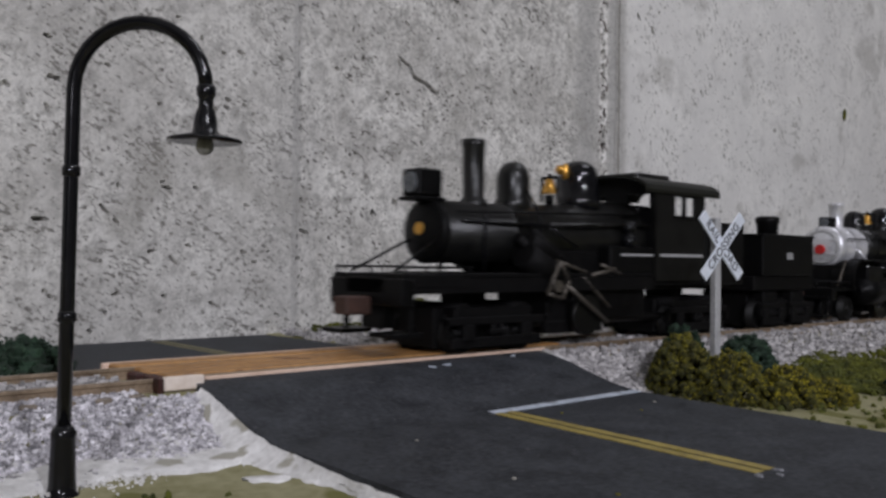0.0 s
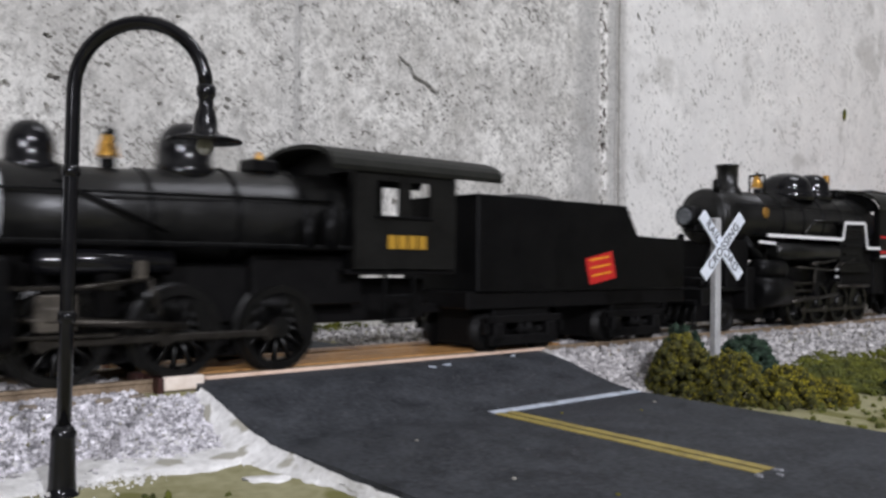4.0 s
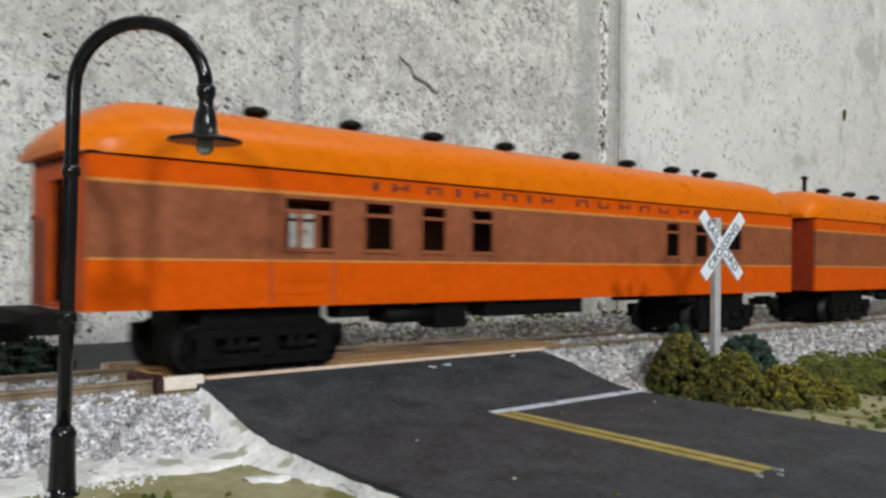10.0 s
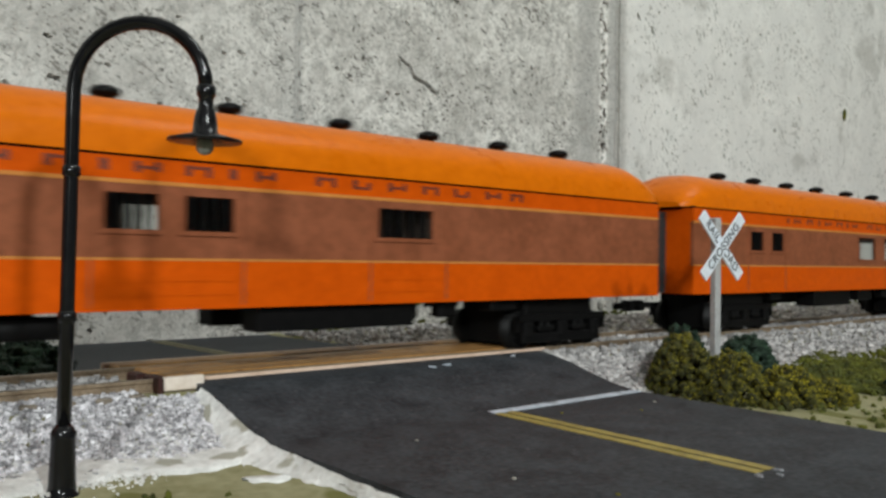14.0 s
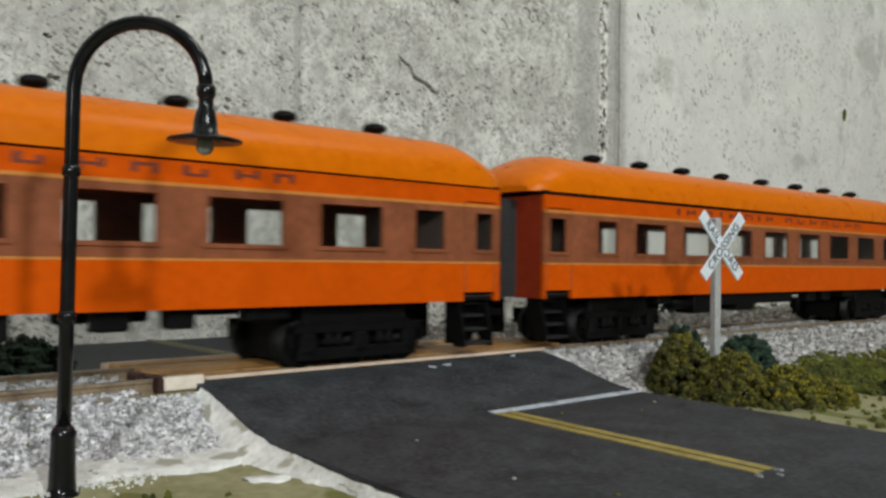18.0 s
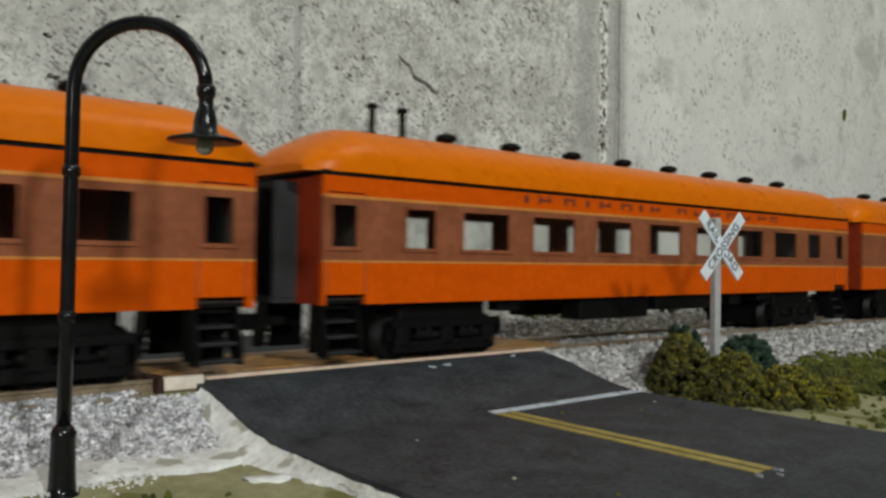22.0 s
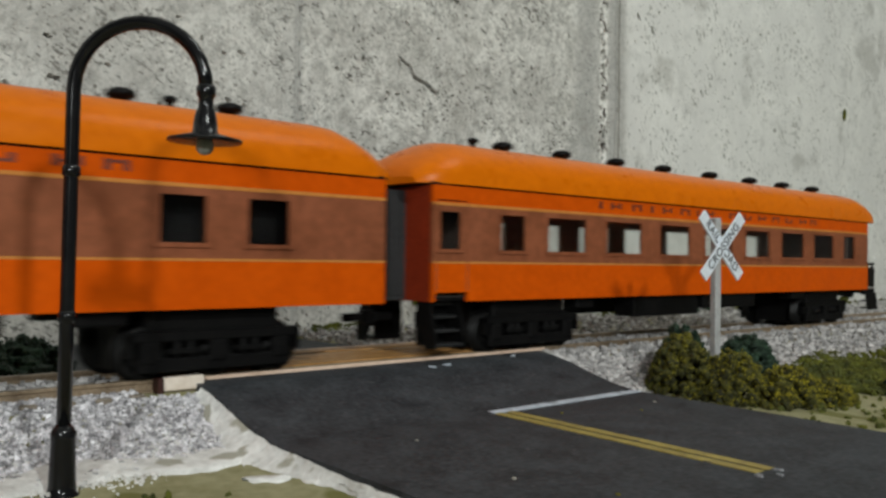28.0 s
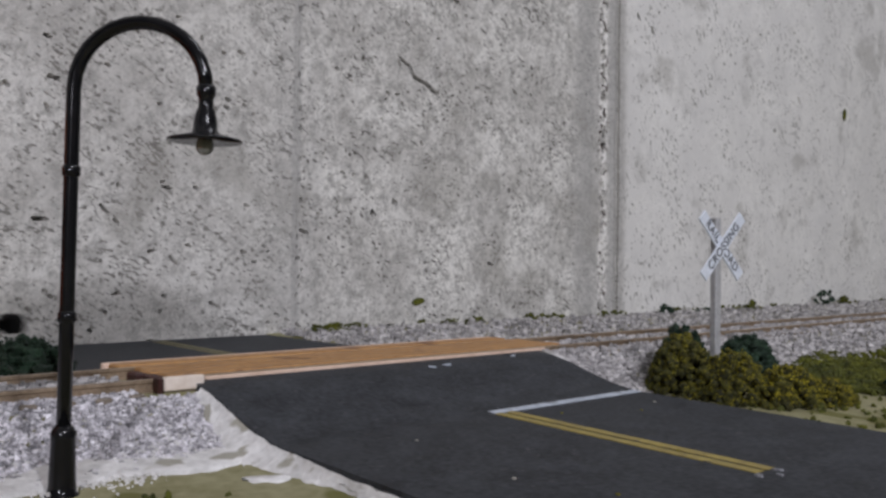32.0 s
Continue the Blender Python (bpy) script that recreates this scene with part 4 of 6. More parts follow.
        # plates and grooves of baggage doors
        for a, b in doors:
            bm = bmesh.new()
            y = s * (SIDE + 0.12)
            for z in (14.6, 17.0):
                box(bm, a + 1, b - 1, min(y, s * SIDE), max(y, s * SIDE), z, z + 1.2)
            part("door_panel", bm, ORANGE, th, "raised baggage door panel")
            for x in (a, b):
                boxed("door_edge", BROWN, th, (x - 0.2, x + 0.2, min(y, s * SIDE), max(y, s * SIDE), 12.8, 33.2), 0)
        # the name, as plain bars
        bm = bmesh.new()
        y = sorted((s * SIDE, s * (SIDE + 0.08)))
        for k, (x, w) in enumerate(LETTERS):
            x = x if s < 0 else L - x
            if w < 3:
                box(bm, x - 0.75, x + 0.75, *y, 35.0, 36.8)
                continue
            low, high = ((35.0, 36.4), (35.3, 36.8), (35.0, 36.8))[k % 3]
            box(bm, x - w / 2, x - w / 2 + 1.2, *y, 35.0, 36.8)
            box(bm, x + w / 2 - 1.1, x + w / 2, *y, low, high)
            box(bm, x - w / 2 + 1.25, x + w / 2 - 1.15, *y, 35.0 + 0.6 * (k % 3), 35.5 + 0.6 * (k % 3))
        part("lettering", bm, LETTER, th, "dark lettering drawn as plain bars")
    # ends, with the doorway
    for xa, xb, front in ((0.0, 1.0, True), (L - 1.0, L, False)):
        bm = bmesh.new()
        for y0, y1, z0, z1 in ((-SIDE + 1, -4.6, SILL, EAVE), (4.6, SIDE - 1, SILL, EAVE), (-4.6, 4.6, 34.2, EAVE), (-4.6, 4.6, SILL, 13.2)):
            box(bm, xa, xb, y0, y1, z0, z1)
        bmesh.ops.remove_doubles(bm, verts=bm.verts[:], dist=1e-6)
        dark = red_ends and front
        # Dark sheets added inside the ends so the end windows look dark.
        boxed("end_dark_sheet", SEAT, th, [(xb + 0.02, xb + 0.3, -SIDE + 1.05, -4.6, 13.6, EAVE - 0.3), (xb + 0.02, xb + 0.3, 4.6, SIDE - 1.05, 13.6, EAVE - 0.3)] if front else
              [(xa - 0.3, xa - 0.02, -SIDE + 1.05, -4.6, 13.6, EAVE - 0.3), (xa - 0.3, xa - 0.02, 4.6, SIDE - 1.05, 13.6, EAVE - 0.3)], 0)
        part("end_wall", bm, MAROON if dark else ORANGE, th, "dark red end wall with a doorway" if dark else "orange end wall with a doorway")
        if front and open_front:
            # Black sheet behind the opening stands for the unlit inside.
            boxed("doorway", BLACK, th, (3.5, 4.2, -6, 6, 13.2, 35), 0, "black sheet for the unlit inside of the end doorway")
            boxed("end_sill", GRIME, th, (-6.5, -0.05, -12.5, 12.5, 8.6, 12.2), 0.3, "black end sill")
        elif not (platform and not front):
            way = -1 if front else 1
            bm = bmesh.new()
            xs = sorted((xa if front else xb, (xa if front else xb) + way * 5.2))
            for y0, y1, z0, z1 in ((-5.2, -4.4, 13.6, 36.2), (4.4, 5.2, 13.6, 36.2), (-5.2, 5.2, 12.4, 13.55)):
                box(bm, xs[0], xs[1], y0, y1, z0, z1)
            gate = part("diaphragm", bm, DIAPHRAGM, th, "charcoal folded end diaphragm")
            for k in range(4):
                bm = bmesh.new()
                a = xs[0] + k * 1.3
                prism(bm, [(-5.7, 13.4), (-5.7, 36.5), (5.7, 36.5), (5.7, 13.4), (4.2, 13.4), (4.2, 35.2), (-4.2, 35.2), (-4.2, 13.4)], a, a + 0.9, "x")
                part("fold", bm, DIAPHRAGM, gate)
    boxed("eave_gap", GRIME, th, (-0.2, L + 0.2, -SIDE + 0.2, SIDE - 0.2, EAVE, EAVE + gap + 0.2), 0)
    roof_part(th, -3.0, L + (10.5 if platform else 3.0), gap)
    # inside: partitions
    if len(windows) > 5:
        for x in (14.5, L - 16):
            boxed("partition", SEAT, th, (x, x + 0.7, -13.7, 13.7, 13.2, 37), 0)
    else:
        for x in (70, 150):
            boxed("partition", SEAT, th, (x, x + 1, -13.7, 13.7, 13.2, 37), 0)
    # steps
    for n0, n1 in notches:
        for s in (-1, 1):
            bm = bmesh.new()
            box(bm, n0 + 0.8, n1 - 0.8, *sorted((s * (SIDE - 6.6), s * (SIDE - 7.2))), 2.4, 13.2)
            flight = part("steps", bm, GRIME, th, "black vestibule steps")
            for k, z in enumerate((2.4, 5.4, 8.4, 11.2)):
                y0, y1 = sorted((s * (SIDE - 0.2 - k * 1.1), s * (SIDE - 4.2 - k * 1.1)))
                boxed("tread", TREAD, flight, (n0 + 1.05, n1 - 1.0, y0, y1, z, z + 0.7), 0.1)
            for x in (n0 + 0.4, n1 - 0.9):
                y0, y1 = s * (SIDE - 0.3), s * (SIDE - 6.5)
                bm = bmesh.new()
                prism(bm, [(y0, 2.0), (y0, 4.6), (y0 - s * 2.4, 13.9), (y1, 13.9), (y1, 8.0), (y0 - s * 3.4, 2.0)], x, x + 0.6, "x")
                part("side_plate", bm, GRIME, flight)
    # gear below
    for name, d in boxes:
        if name == "air_tank":
            for s in (-1, 1):
                bm = bmesh.new()
                lathe(bm, (0, s * 10.4, 9.6), "x", [(d[0], 0.6), (d[0] + 0.6, 1.9), (d[1] - 0.6, 1.9), (d[1], 0.6)], 14)
                box(bm, d[0] + 1, d[0] + 2, s * 10.4 - 0.4, s * 10.4 + 0.4, 11, 12.5)
                box(bm, d[1] - 2, d[1] - 1, s * 10.4 - 0.4, s * 10.4 + 0.4, 11, 12.5)
                part("air_tank", bm, GRIME, th)
        else:
            for s in (-1, 1):
                y0, y1 = sorted((s * 6.0, s * 12.8))
                boxed(name, GRIME, th, (d[0], d[1], y0, y1, d[2], 12.5), 0.25)
    rear = 193.0 if L > 225 else 188.5
    for x in (34.0, rear):
        truck(th, x)
    for a, b in ((rear - 52.6, rear - 46.4), (rear - 40.4, rear - 35.0)) if L > 225 and not open_front else ():
        for s in (-1, 1):
            boxed("valve_box", GRIME, th, (a, b, *sorted((s * 8.6, s * 12.2)), 8.6, 12.45), 0.5)
    for a, b in ((50.2, 57.0), (rear - 25.0, rear - 16.2)):
        for s in (-1, 1):
            boxed("brake_cylinder", GRIME, th, (a, b, *sorted((s * 8.0, s * 12.6)), 9.5, 12.5), 0.4)
    if not platform:
        coupler(th, L, 1)
    coupler(th, 0, -1)
    for x in vents:
        part("roof_vent", VENT, BLACK, th, "small dark roof vent", at=(x, 0, 48.75))
    for x, y, z in stacks:
        bm = bmesh.new()
        lathe(bm, (x, y, 0), "z", [(45.5, 0.75), (z - 1.4, 0.75), (z - 1.2, 1.3), (z - 0.5, 1.5), (z, 0.7)], 12)
        part("smoke_jack", bm, BLACK, th, "thin black stove pipe")
    if platform:
        bm = bmesh.new()
        box(bm, L, L + 11.2, -13, 13, 10.6, 12.4, 0.2)
        part("platform", bm, GRIME, th, "black rear platform")
        rail = boxed("railing", BLACK, th, (L + 10.4, L + 11.0, -12.5, 12.5, 21.4, 22.4), 0.1, "black platform railing")
        boxed("lower_rail", BLACK, rail, (L + 10.4, L + 11.0, -12.5, 12.5, 17.0, 17.6), 0.1)
        bm = bmesh.new()
        box(bm, -0.25, 0.25, -0.3, 0.3, 12.4, 21.4)
        post = finish("post", bm, BLACK)
        for y in np.linspace(-12.1, 12.1, 15):
            part("post", post, BLACK, rail, at=(L + 10.7, y, 0))
        for s in (-1, 1):
            y0, y1 = sorted((s * 12.3, s * 12.9))
            boxed("side_rail", BLACK, rail, (L + 0.5, L + 11.1, y0, y1, 21.4, 22.4), 0.1)
            boxed("side_gate", BLACK, rail, (L + 0.5, L + 11.1, y0, y1, 13, 20.6), 0.1)
        for s in (-1, 1):
            bm = bmesh.new()
            for k, z in enumerate((4.6, 7.4, 10.0)):
                y0, y1 = sorted((s * 13.6, s * 10.5))
                box(bm, L + 4.0, L + 11.4, y0, y1, z, z + 0.6)
            y0, y1 = sorted((s * 13.9, s * 13.4))
            prism(bm, [(L + 0.5, 10.4), (L + 3.5, 4.2), (L + 11.8, 4.2), (L + 9.7, 11)], y0, y1)
            part("steps", bm, GRIME, th, "black platform steps")
        drawbar = boxed("rear_coupler", GRIME, th, (L + 6, L + 15.5, -1.3, 1.3, 9.0, 10.55), 0.3, "black rear coupler")
        boxed("knuckle", GRIME, drawbar, (L + 15.3, L + 18.6, -2.0, 2.0, 8.2, 11.4), 0.6)
    return th


VENTS = (37.4, 60.5, 84, 108, 134, 159, 182, 205)
COACH = [(1.6, 8.3, "plain"), (20, 28.8, "plain"), (36, 51.2, "plain"), (58.6, 74.6, "plain"), (82.3, 97.8, "plain"), (105, 121, "plain"),
         (128.2, 144, "plain"), (151, 167.5, "plain"), (174, 190, "plain"), (197.2, 207.4, "plain")]
CARS = []
CARS.append(passenger_car(838.4, "orange combine car with a brown band and arched windows",
            [(35.4, 46.6, "tall"), (53.6, 61.4, "tall"), (68.4, 75.7, "tall"), (82.7, 90.0, "tall"), (157.2, 164.4, "tall"), (171.8, 179.2, "tall"), (186, 198.4, "bar")],
            doors=((33, 46.5), (185, 199)), vents=VENTS[:7] + (203,), stacks=((192, -2, 51.2),), open_front=True,
            boxes=(("air_tank", (62, 77)), ("battery_box", (75, 84, 6.4)), ("equipment_box", (90, 124, 8.4)))))
# Its red front end stands for shadow on an orange end wall.
CARS.append(passenger_car(1085.9, "orange baggage car with a brown band and barred windows",
            [(78.6, 88.4, "bar"), (92.2, 102.2, "bar"), (133.2, 148.4, "bar")], red_ends=True, doors=((77, 103.8), (131.8, 152)), vents=VENTS, stacks=((22, 0, 55),),
            boxes=(("air_tank", (62, 76)), ("equipment_box", (108, 145, 7.4)))))
CARS.append(passenger_car(1333.3, "orange baggage coach with a brown band",
            [(32, 40.8, "bar"), (45.4, 54, "bar"), (111, 126.8, "plain"), (134.2, 149.8, "plain"), (158.2, 173.8, "plain"), (181.2, 196.8, "plain"), (204.6, 213.6, "plain"), (222, 228, "plain")],
            vestibules=(False, True), doors=((31, 55),), vents=VENTS, boxes=(("battery_box", (80, 109, 6.6)), ("equipment_box", (116, 128, 8.0)))))
CARS.append(passenger_car(1578.4, "orange coach with a brown window band", COACH + [(218.8, 225.2, "plain")], length=229, vestibules=(True, True), gap=0.85, red_ends=True,
            vents=(36, 58, 80.3, 103.7, 130, 155, 178, 201.5), boxes=(("air_tank", (58, 72)), ("battery_box", (68, 78, 6.4)), ("equipment_box", (84, 128, 8.6)), ("battery_box", (92, 102, 6.6)))))
CARS.append(passenger_car(1822.0, "orange parlour car with twin stove pipes", COACH + [(218.8, 225.2, "plain")], length=229, vestibules=(True, True), gap=0.85,
            vents=(44, 66, 90, 113, 136, 159, 182, 204), stacks=((22, 0, 56), (30.6, 0, 56)), red_ends=True, boxes=(("battery_box", (79, 108, 6.4)), ("equipment_box", (112, 142, 8.0)))))
CARS.append(passenger_car(2064.1, "orange dining car with a long blank kitchen side",
            [(34.2, 49.8, "plain"), (57.4, 72.8, "plain"), (81.6, 95.4, "plain"), (104.6, 118.6, "plain"), (126.8, 142, "plain"), (180.4, 189.6, "plain"), (196.8, 206, "plain")],
            length=228, red_ends=True, vents=(36, 59.4, 81.8, 106.4, 132.2, 155.7, 179.5, 200.7), stacks=((189, 1, 51.4),), boxes=(("battery_box", (73, 105, 6.6)), ("air_tank", (110, 124)), ("equipment_box", (128, 150, 8.0)))))
CARS.append(passenger_car(2304.9, "orange observation coach with an open rear platform", COACH, length=218.5, vestibules=(True, False), platform=True, red_ends=True,
            vents=(35.3, 58.1, 81.8, 105.5, 131.7, 157, 180, 203.4), stacks=((25, 0, 51.4),), boxes=(("battery_box", (74, 105, 6.4)), ("equipment_box", (108, 138, 7.8)))))
boxed("partition", BLACK, CARS[5], (176, 212, -9.6, -9.0, 13.5, 37.2), 0)
TRAIN = list(CARS)


# ---------- small marks and litter ----------
def scuffs():
    """White scrapes and flecks on the road."""
    rng = np.random.RandomState(23)
    for x, y, w, h in ((116.6, -15.7, 1.6, 0.5), (121.7, -15.3, 2.4, 0.4), (143.7, -13.1, 1.6, 0.4), (109.4, -93.5, 1.4, 0.8), (114.3, -93.4, 2.0, 0.7), (111.8, -95.2, 0.8, 0.5)):
        bm = bmesh.new()
        for k in range(3):
            dx, dy = rng.normal(0, w * 0.3), rng.normal(0, h * 0.4)
            road_strip(bm, ROAD_FRONT, x + dx - w / 4, x + dx + w / 4, y + dy - h / 2, y + dy + h / 2, 0.14 + 0.02 * k)
        part("scuff", bm, SCUFF if y < -60 else LINE_WHITE, road_front, "pale scrape on the asphalt")
    for k in range(7):
        x, y = rng.uniform(75, 150), rng.uniform(-100, -45)
        bm = bmesh.new()
        s = rng.uniform(0.12, 0.25)
        road_strip(bm, ROAD_FRONT, x - s, x + s, y - s, y + s, 0.2)
        part("fleck", bm, CRUMB if k % 2 else FOAM_OLIVE, road_front)


scuffs()


def moss():
    rng = np.random.RandomState(29)
    n = 420
    x = np.concatenate([rng.uniform(168, 360, 260), 360 + 340 * rng.rand(n - 260)])
    y = 121.5 - np.abs(rng.normal(0, 3.0, n))
    keep = np.sin(x * 0.11) + 0.6 * np.sin(x * 0.37) > 0.1
    x, y = x[keep], y[keep]
    z = ground_height(x, y) + rng.uniform(0.3, 2.4, len(x))
    me = clump_mesh("moss", np.stack([x, y, z], -1), rng.uniform(0.4, 1.1, len(x)), GRASS, 30, 500, 0.4)
    tagged(new("moss", me), "thin olive moss crumbs along the foot of the wall", "moss", kind="stuff")


moss()


def roadside_turf():
    rng = np.random.RandomState(31)
    n = 450
    x = 157.0 + 75 * rng.rand(n) ** 1.1
    y = rng.uniform(-150, -52, n)
    keep = np.sin(x * 0.3) * np.cos(y * 0.21) + rng.normal(0, 0.7, n) + 0.05 * (x - 175) > -0.35
    x, y = x[keep], y[keep]
    z = ground_height(x, y) + rng.uniform(0.0, 0.5, len(x))
    me = clump_mesh("turf", np.stack([x, y, z], -1), rng.uniform(0.3, 0.8, len(x)), GRASS, 32, 600, 0.35)
    tagged(new("turf", me), "sparse olive turf crumbs beside the road", "grass", kind="stuff")
    x = rng.uniform(-30, 64, 1100)
    y = rng.uniform(-130, -44, 1100)
    keep = np.sin(x * 0.16 + 1) * np.cos(y * 0.12) + rng.normal(0, 0.35, 1100) > 0.45
    x, y = x[keep], y[keep]
    z = ground_height(x, y) + rng.uniform(-0.1, 0.35, len(x))
    me = clump_mesh("turf", np.stack([x, y, z], -1), rng.uniform(0.25, 0.7, len(x)), GRASS, 33, 500, 0.3)
    tagged(new("turf", me), "sparse olive turf crumbs round the street lamp", "grass", kind="stuff")


roadside_turf()


# ---------- locomotives, laid out by their place along the train at the start ----------
def put(name, bm, material, th, label=""):
    """Links a part whose mesh was laid out along the train."""
    bmesh.ops.translate(bm, verts=bm.verts[:], vec=-th.location)
    return part(name, bm, material, th, label)


def put_box(name, material, th, dims, bevel=0.15, label=""):
    bm = bmesh.new()
    for d in (dims if isinstance(dims[0], (tuple, list)) else [dims]):
        box(bm, *d, bevel)
    return put(name, bm, material, th, label)


def put_lathe(name, material, th, at, axis, profile, seg=22, label=""):
    bm = bmesh.new()
    lathe(bm, at, axis, profile, seg)
    return put(name, bm, material, th, label)


def put_tubes(name, material, th, bars, label=""):
    bm = bmesh.new()
    for p, q, r in bars:
        tube(bm, p, q, r, seg=8)
    return put(name, bm, material, th, label)


def stack(th, x, z0, z1, r, flare, material):
    h = z1 - z0
    put_lathe("smokestack", material, th, (x, 0, 0), "z", [(z0 - 2.5, r * 1.6), (z0, r * 1.25), (z0 + 0.8, r), (z1 - h * 0.14, r * 1.06), (z1 - h * 0.10, flare), (z1, flare), (z1, flare * 0.75), (z1 - 2, flare * 0.7)])


def dome(th, name, x, z0, z1, r, material, tall=0.45):
    h = z1 - z0
    prof = [(z0 - 2.5, r * 1.12), (z0 + 0.6, r * 1.1), (z0 + 1.2, r)]
    for k in range(7):
        a = math.pi / 2 * k / 6
        prof.append((z0 + h * (1 - tall) + h * tall * math.sin(a), max(r * math.cos(a) ** 0.8, 0.05)))
    put_lathe(name, material, th, (x, 0, 0), "z", prof, 26)


def bell(th, x, z):
    put_lathe("bell", BRASS, th, (x, 0, z), "z", [(-2.2, 2.3), (-1.8, 1.95), (0.2, 1.5), (1.5, 1.1), (2.0, 0.2)], 16, "polished brass bell")
    put_tubes("bell_bracket", BLACK, th, [((x, y, z - 4.5), (x, y, z + 2.1), 0.4) for y in (-2.8, 2.8)] + [((x, -2.8, z + 2.1), (x, 2.8, z + 2.1), 0.45), ((x, 0, z + 2.1), (x, 0, z + 3.2), 0.5), ((x, 0, z - 5), (x, 0, z - 2.6), 1.3)])


def headlamp(th, x0, x1, z0, z1, w=3.2):
    put_box("headlamp", BLACK, th, (x0, x1, -w, w, z0, z1), 0.5)
    zc = (z0 + z1) / 2
    put_lathe("headlamp_lens", LENS, th, (0, 0, zc), "x", [(x0 - 0.5, w * 0.72), (x0 + 0.1, w * 0.8), (x0 + 0.3, w * 0.8)], 18, "dark glossy headlamp lens")


def arch_roof(th, x0, x1, eave, crown, half, material, label="", thick=0.9):
    bm = bmesh.new()
    top = [(-half * math.cos(math.pi * k / 14), eave + (crown - eave) * math.sin(math.pi * k / 14) ** 0.85) for k in range(15)]
    low = [(y * 0.97, z - thick) for y, z in top][::-1]
    prism(bm, top + low, x0, x1, "x")
    put("roof", bm, material, th, label)


def cab(th, x0, x1, zb, eave, crown, half, windows, roof_x, sill_z, head_z, front_win=True):
    """Cab sides with real window openings, front sheet and arched roof."""
    for s in (-1, 1):
        bm = bmesh.new()
        y0, y1 = sorted((s * half, s * (half - 0.8)))
        e = x0
        for a, b in windows:
            box(bm, e, a, y0, y1, zb, eave)
            box(bm, a, b, y0, y1, zb, sill_z)
            box(bm, a, b, y0, y1, head_z, eave)
            e = b
        box(bm, e, x1, y0, y1, zb, eave)
        bmesh.ops.remove_doubles(bm, verts=bm.verts[:], dist=1e-6)
        put("cab_side", bm, CAB, th)
        put_box("arm_rest", BLACK, th, (windows[0][0] - 0.6, windows[-1][1] + 0.6, min(y0, y0 - 0.5), max(y1, y1 + 0.5), sill_z - 0.6, sill_z), 0.1)
    bm = bmesh.new()
    h = half - 0.8
    box(bm, x0, x0 + 0.8, -h, h, zb, sill_z + 1)
    for y0, y1 in ((-h, -h + 1.5), (-4, 4), (h - 1.5, h)):
        box(bm, x0, x0 + 0.8, y0, y1, sill_z + 1, eave - 1)
    n = 12
    arch = [(-h, eave - 1)] + [(-h * math.cos(math.pi * k / n), eave + (crown - eave - 1.2) * math.sin(math.pi * k / n)) for k in range(n + 1)] + [(h, eave - 1)]
    prism(bm, arch, x0, x0 + 0.8, "x")
    put("cab_front", bm, BLACK, th)
    arch_roof(th, roof_x[0], roof_x[1], eave, crown, half + 1.2, CAB_ROOF, "dull grey arched cab roof")
    put_box("backhead", BLACK, th, (x0 + 0.8, x0 + 7, -7, 7, zb, eave - 4), 0.6)
    put_box("cab_floor", GRIME, th, (x0 - 1, x1 + 1, -half + 1, half - 1, zb - 1.2, zb), 0.2)


def side_rods(th, xs, z, y, crank, big_end=1.4):
    """Coupling rods that join the driving wheels; they circle with the crank pins."""
    out = []
    for s in (-1, 1):
        bm = bmesh.new()
        y0, y1 = sorted((s * y, s * (y + 0.7)))
        for a, b in zip(xs, xs[1:]):
            box(bm, a, b, y0, y1, z - 0.6, z + 0.6, 0.1)
        for x in xs:
            tube(bm, (x, s * (y - 0.1), z), (x, s * (y + 1.0), z), big_end, seg=12)
        ob = put("side_rod", bm, STEEL, th, "dull steel side rod")
        out.append((ob, crank, 0.0 if s < 0 else math.pi / 2))
    return out


RODS = []     # (rod object, crank radius, phase, wheel radius)


def tank_text(th, x, z, n, w, h, material, half, label):
    """A few plain bars where a painted mark stands."""
    for s in (-1, 1):
        bm = bmesh.new()
        for k in range(n):
            y0, y1 = sorted((s * half, s * (half + 0.1)))
            box(bm, x + k * w * 1.35, x + k * w * 1.35 + w, y0, y1, z, z + h)
        put("number_bar", bm, material, th, label)


PALE_STEEL = surface("bare_rod_steel", (0.05, 0.044, 0.037), (0.12, 0.105, 0.085), 0.4, metal=0.5, scale=500, bump=0.15)
RUST = surface("rusty_brown_coupler", (0.030, 0.014, 0.010), (0.062, 0.028, 0.018), 0.6, scale=300)


def pilot(th, x_top, x_low, z_top):
    """A barred pilot: a top bar, a foot bar and sloping bars of their own."""
    ob = put_box("cowcatcher", BLACK, th, (x_top - 1.2, x_top + 1.4, -11.4, 11.4, z_top - 0.2, z_top + 1.2), 0.2, "black barred pilot")
    off = -th.location / MM
    bm = bmesh.new()
    box(bm, x_low + off.x - 0.4, x_low + off.x + 5.0, -10.5, 10.5, 1.8, 2.9, 0.2)
    part("foot_bar", bm, BLACK, ob)
    for k in range(9):
        y = -11 + k * 2.75
        bm = bmesh.new()
        tube(bm, (x_top + off.x, y, z_top + 0.4), (x_low + off.x + abs(y) * 0.28, y * 0.88, 2.2), 0.5, seg=6)
        part("bar", bm, BLACK, ob)


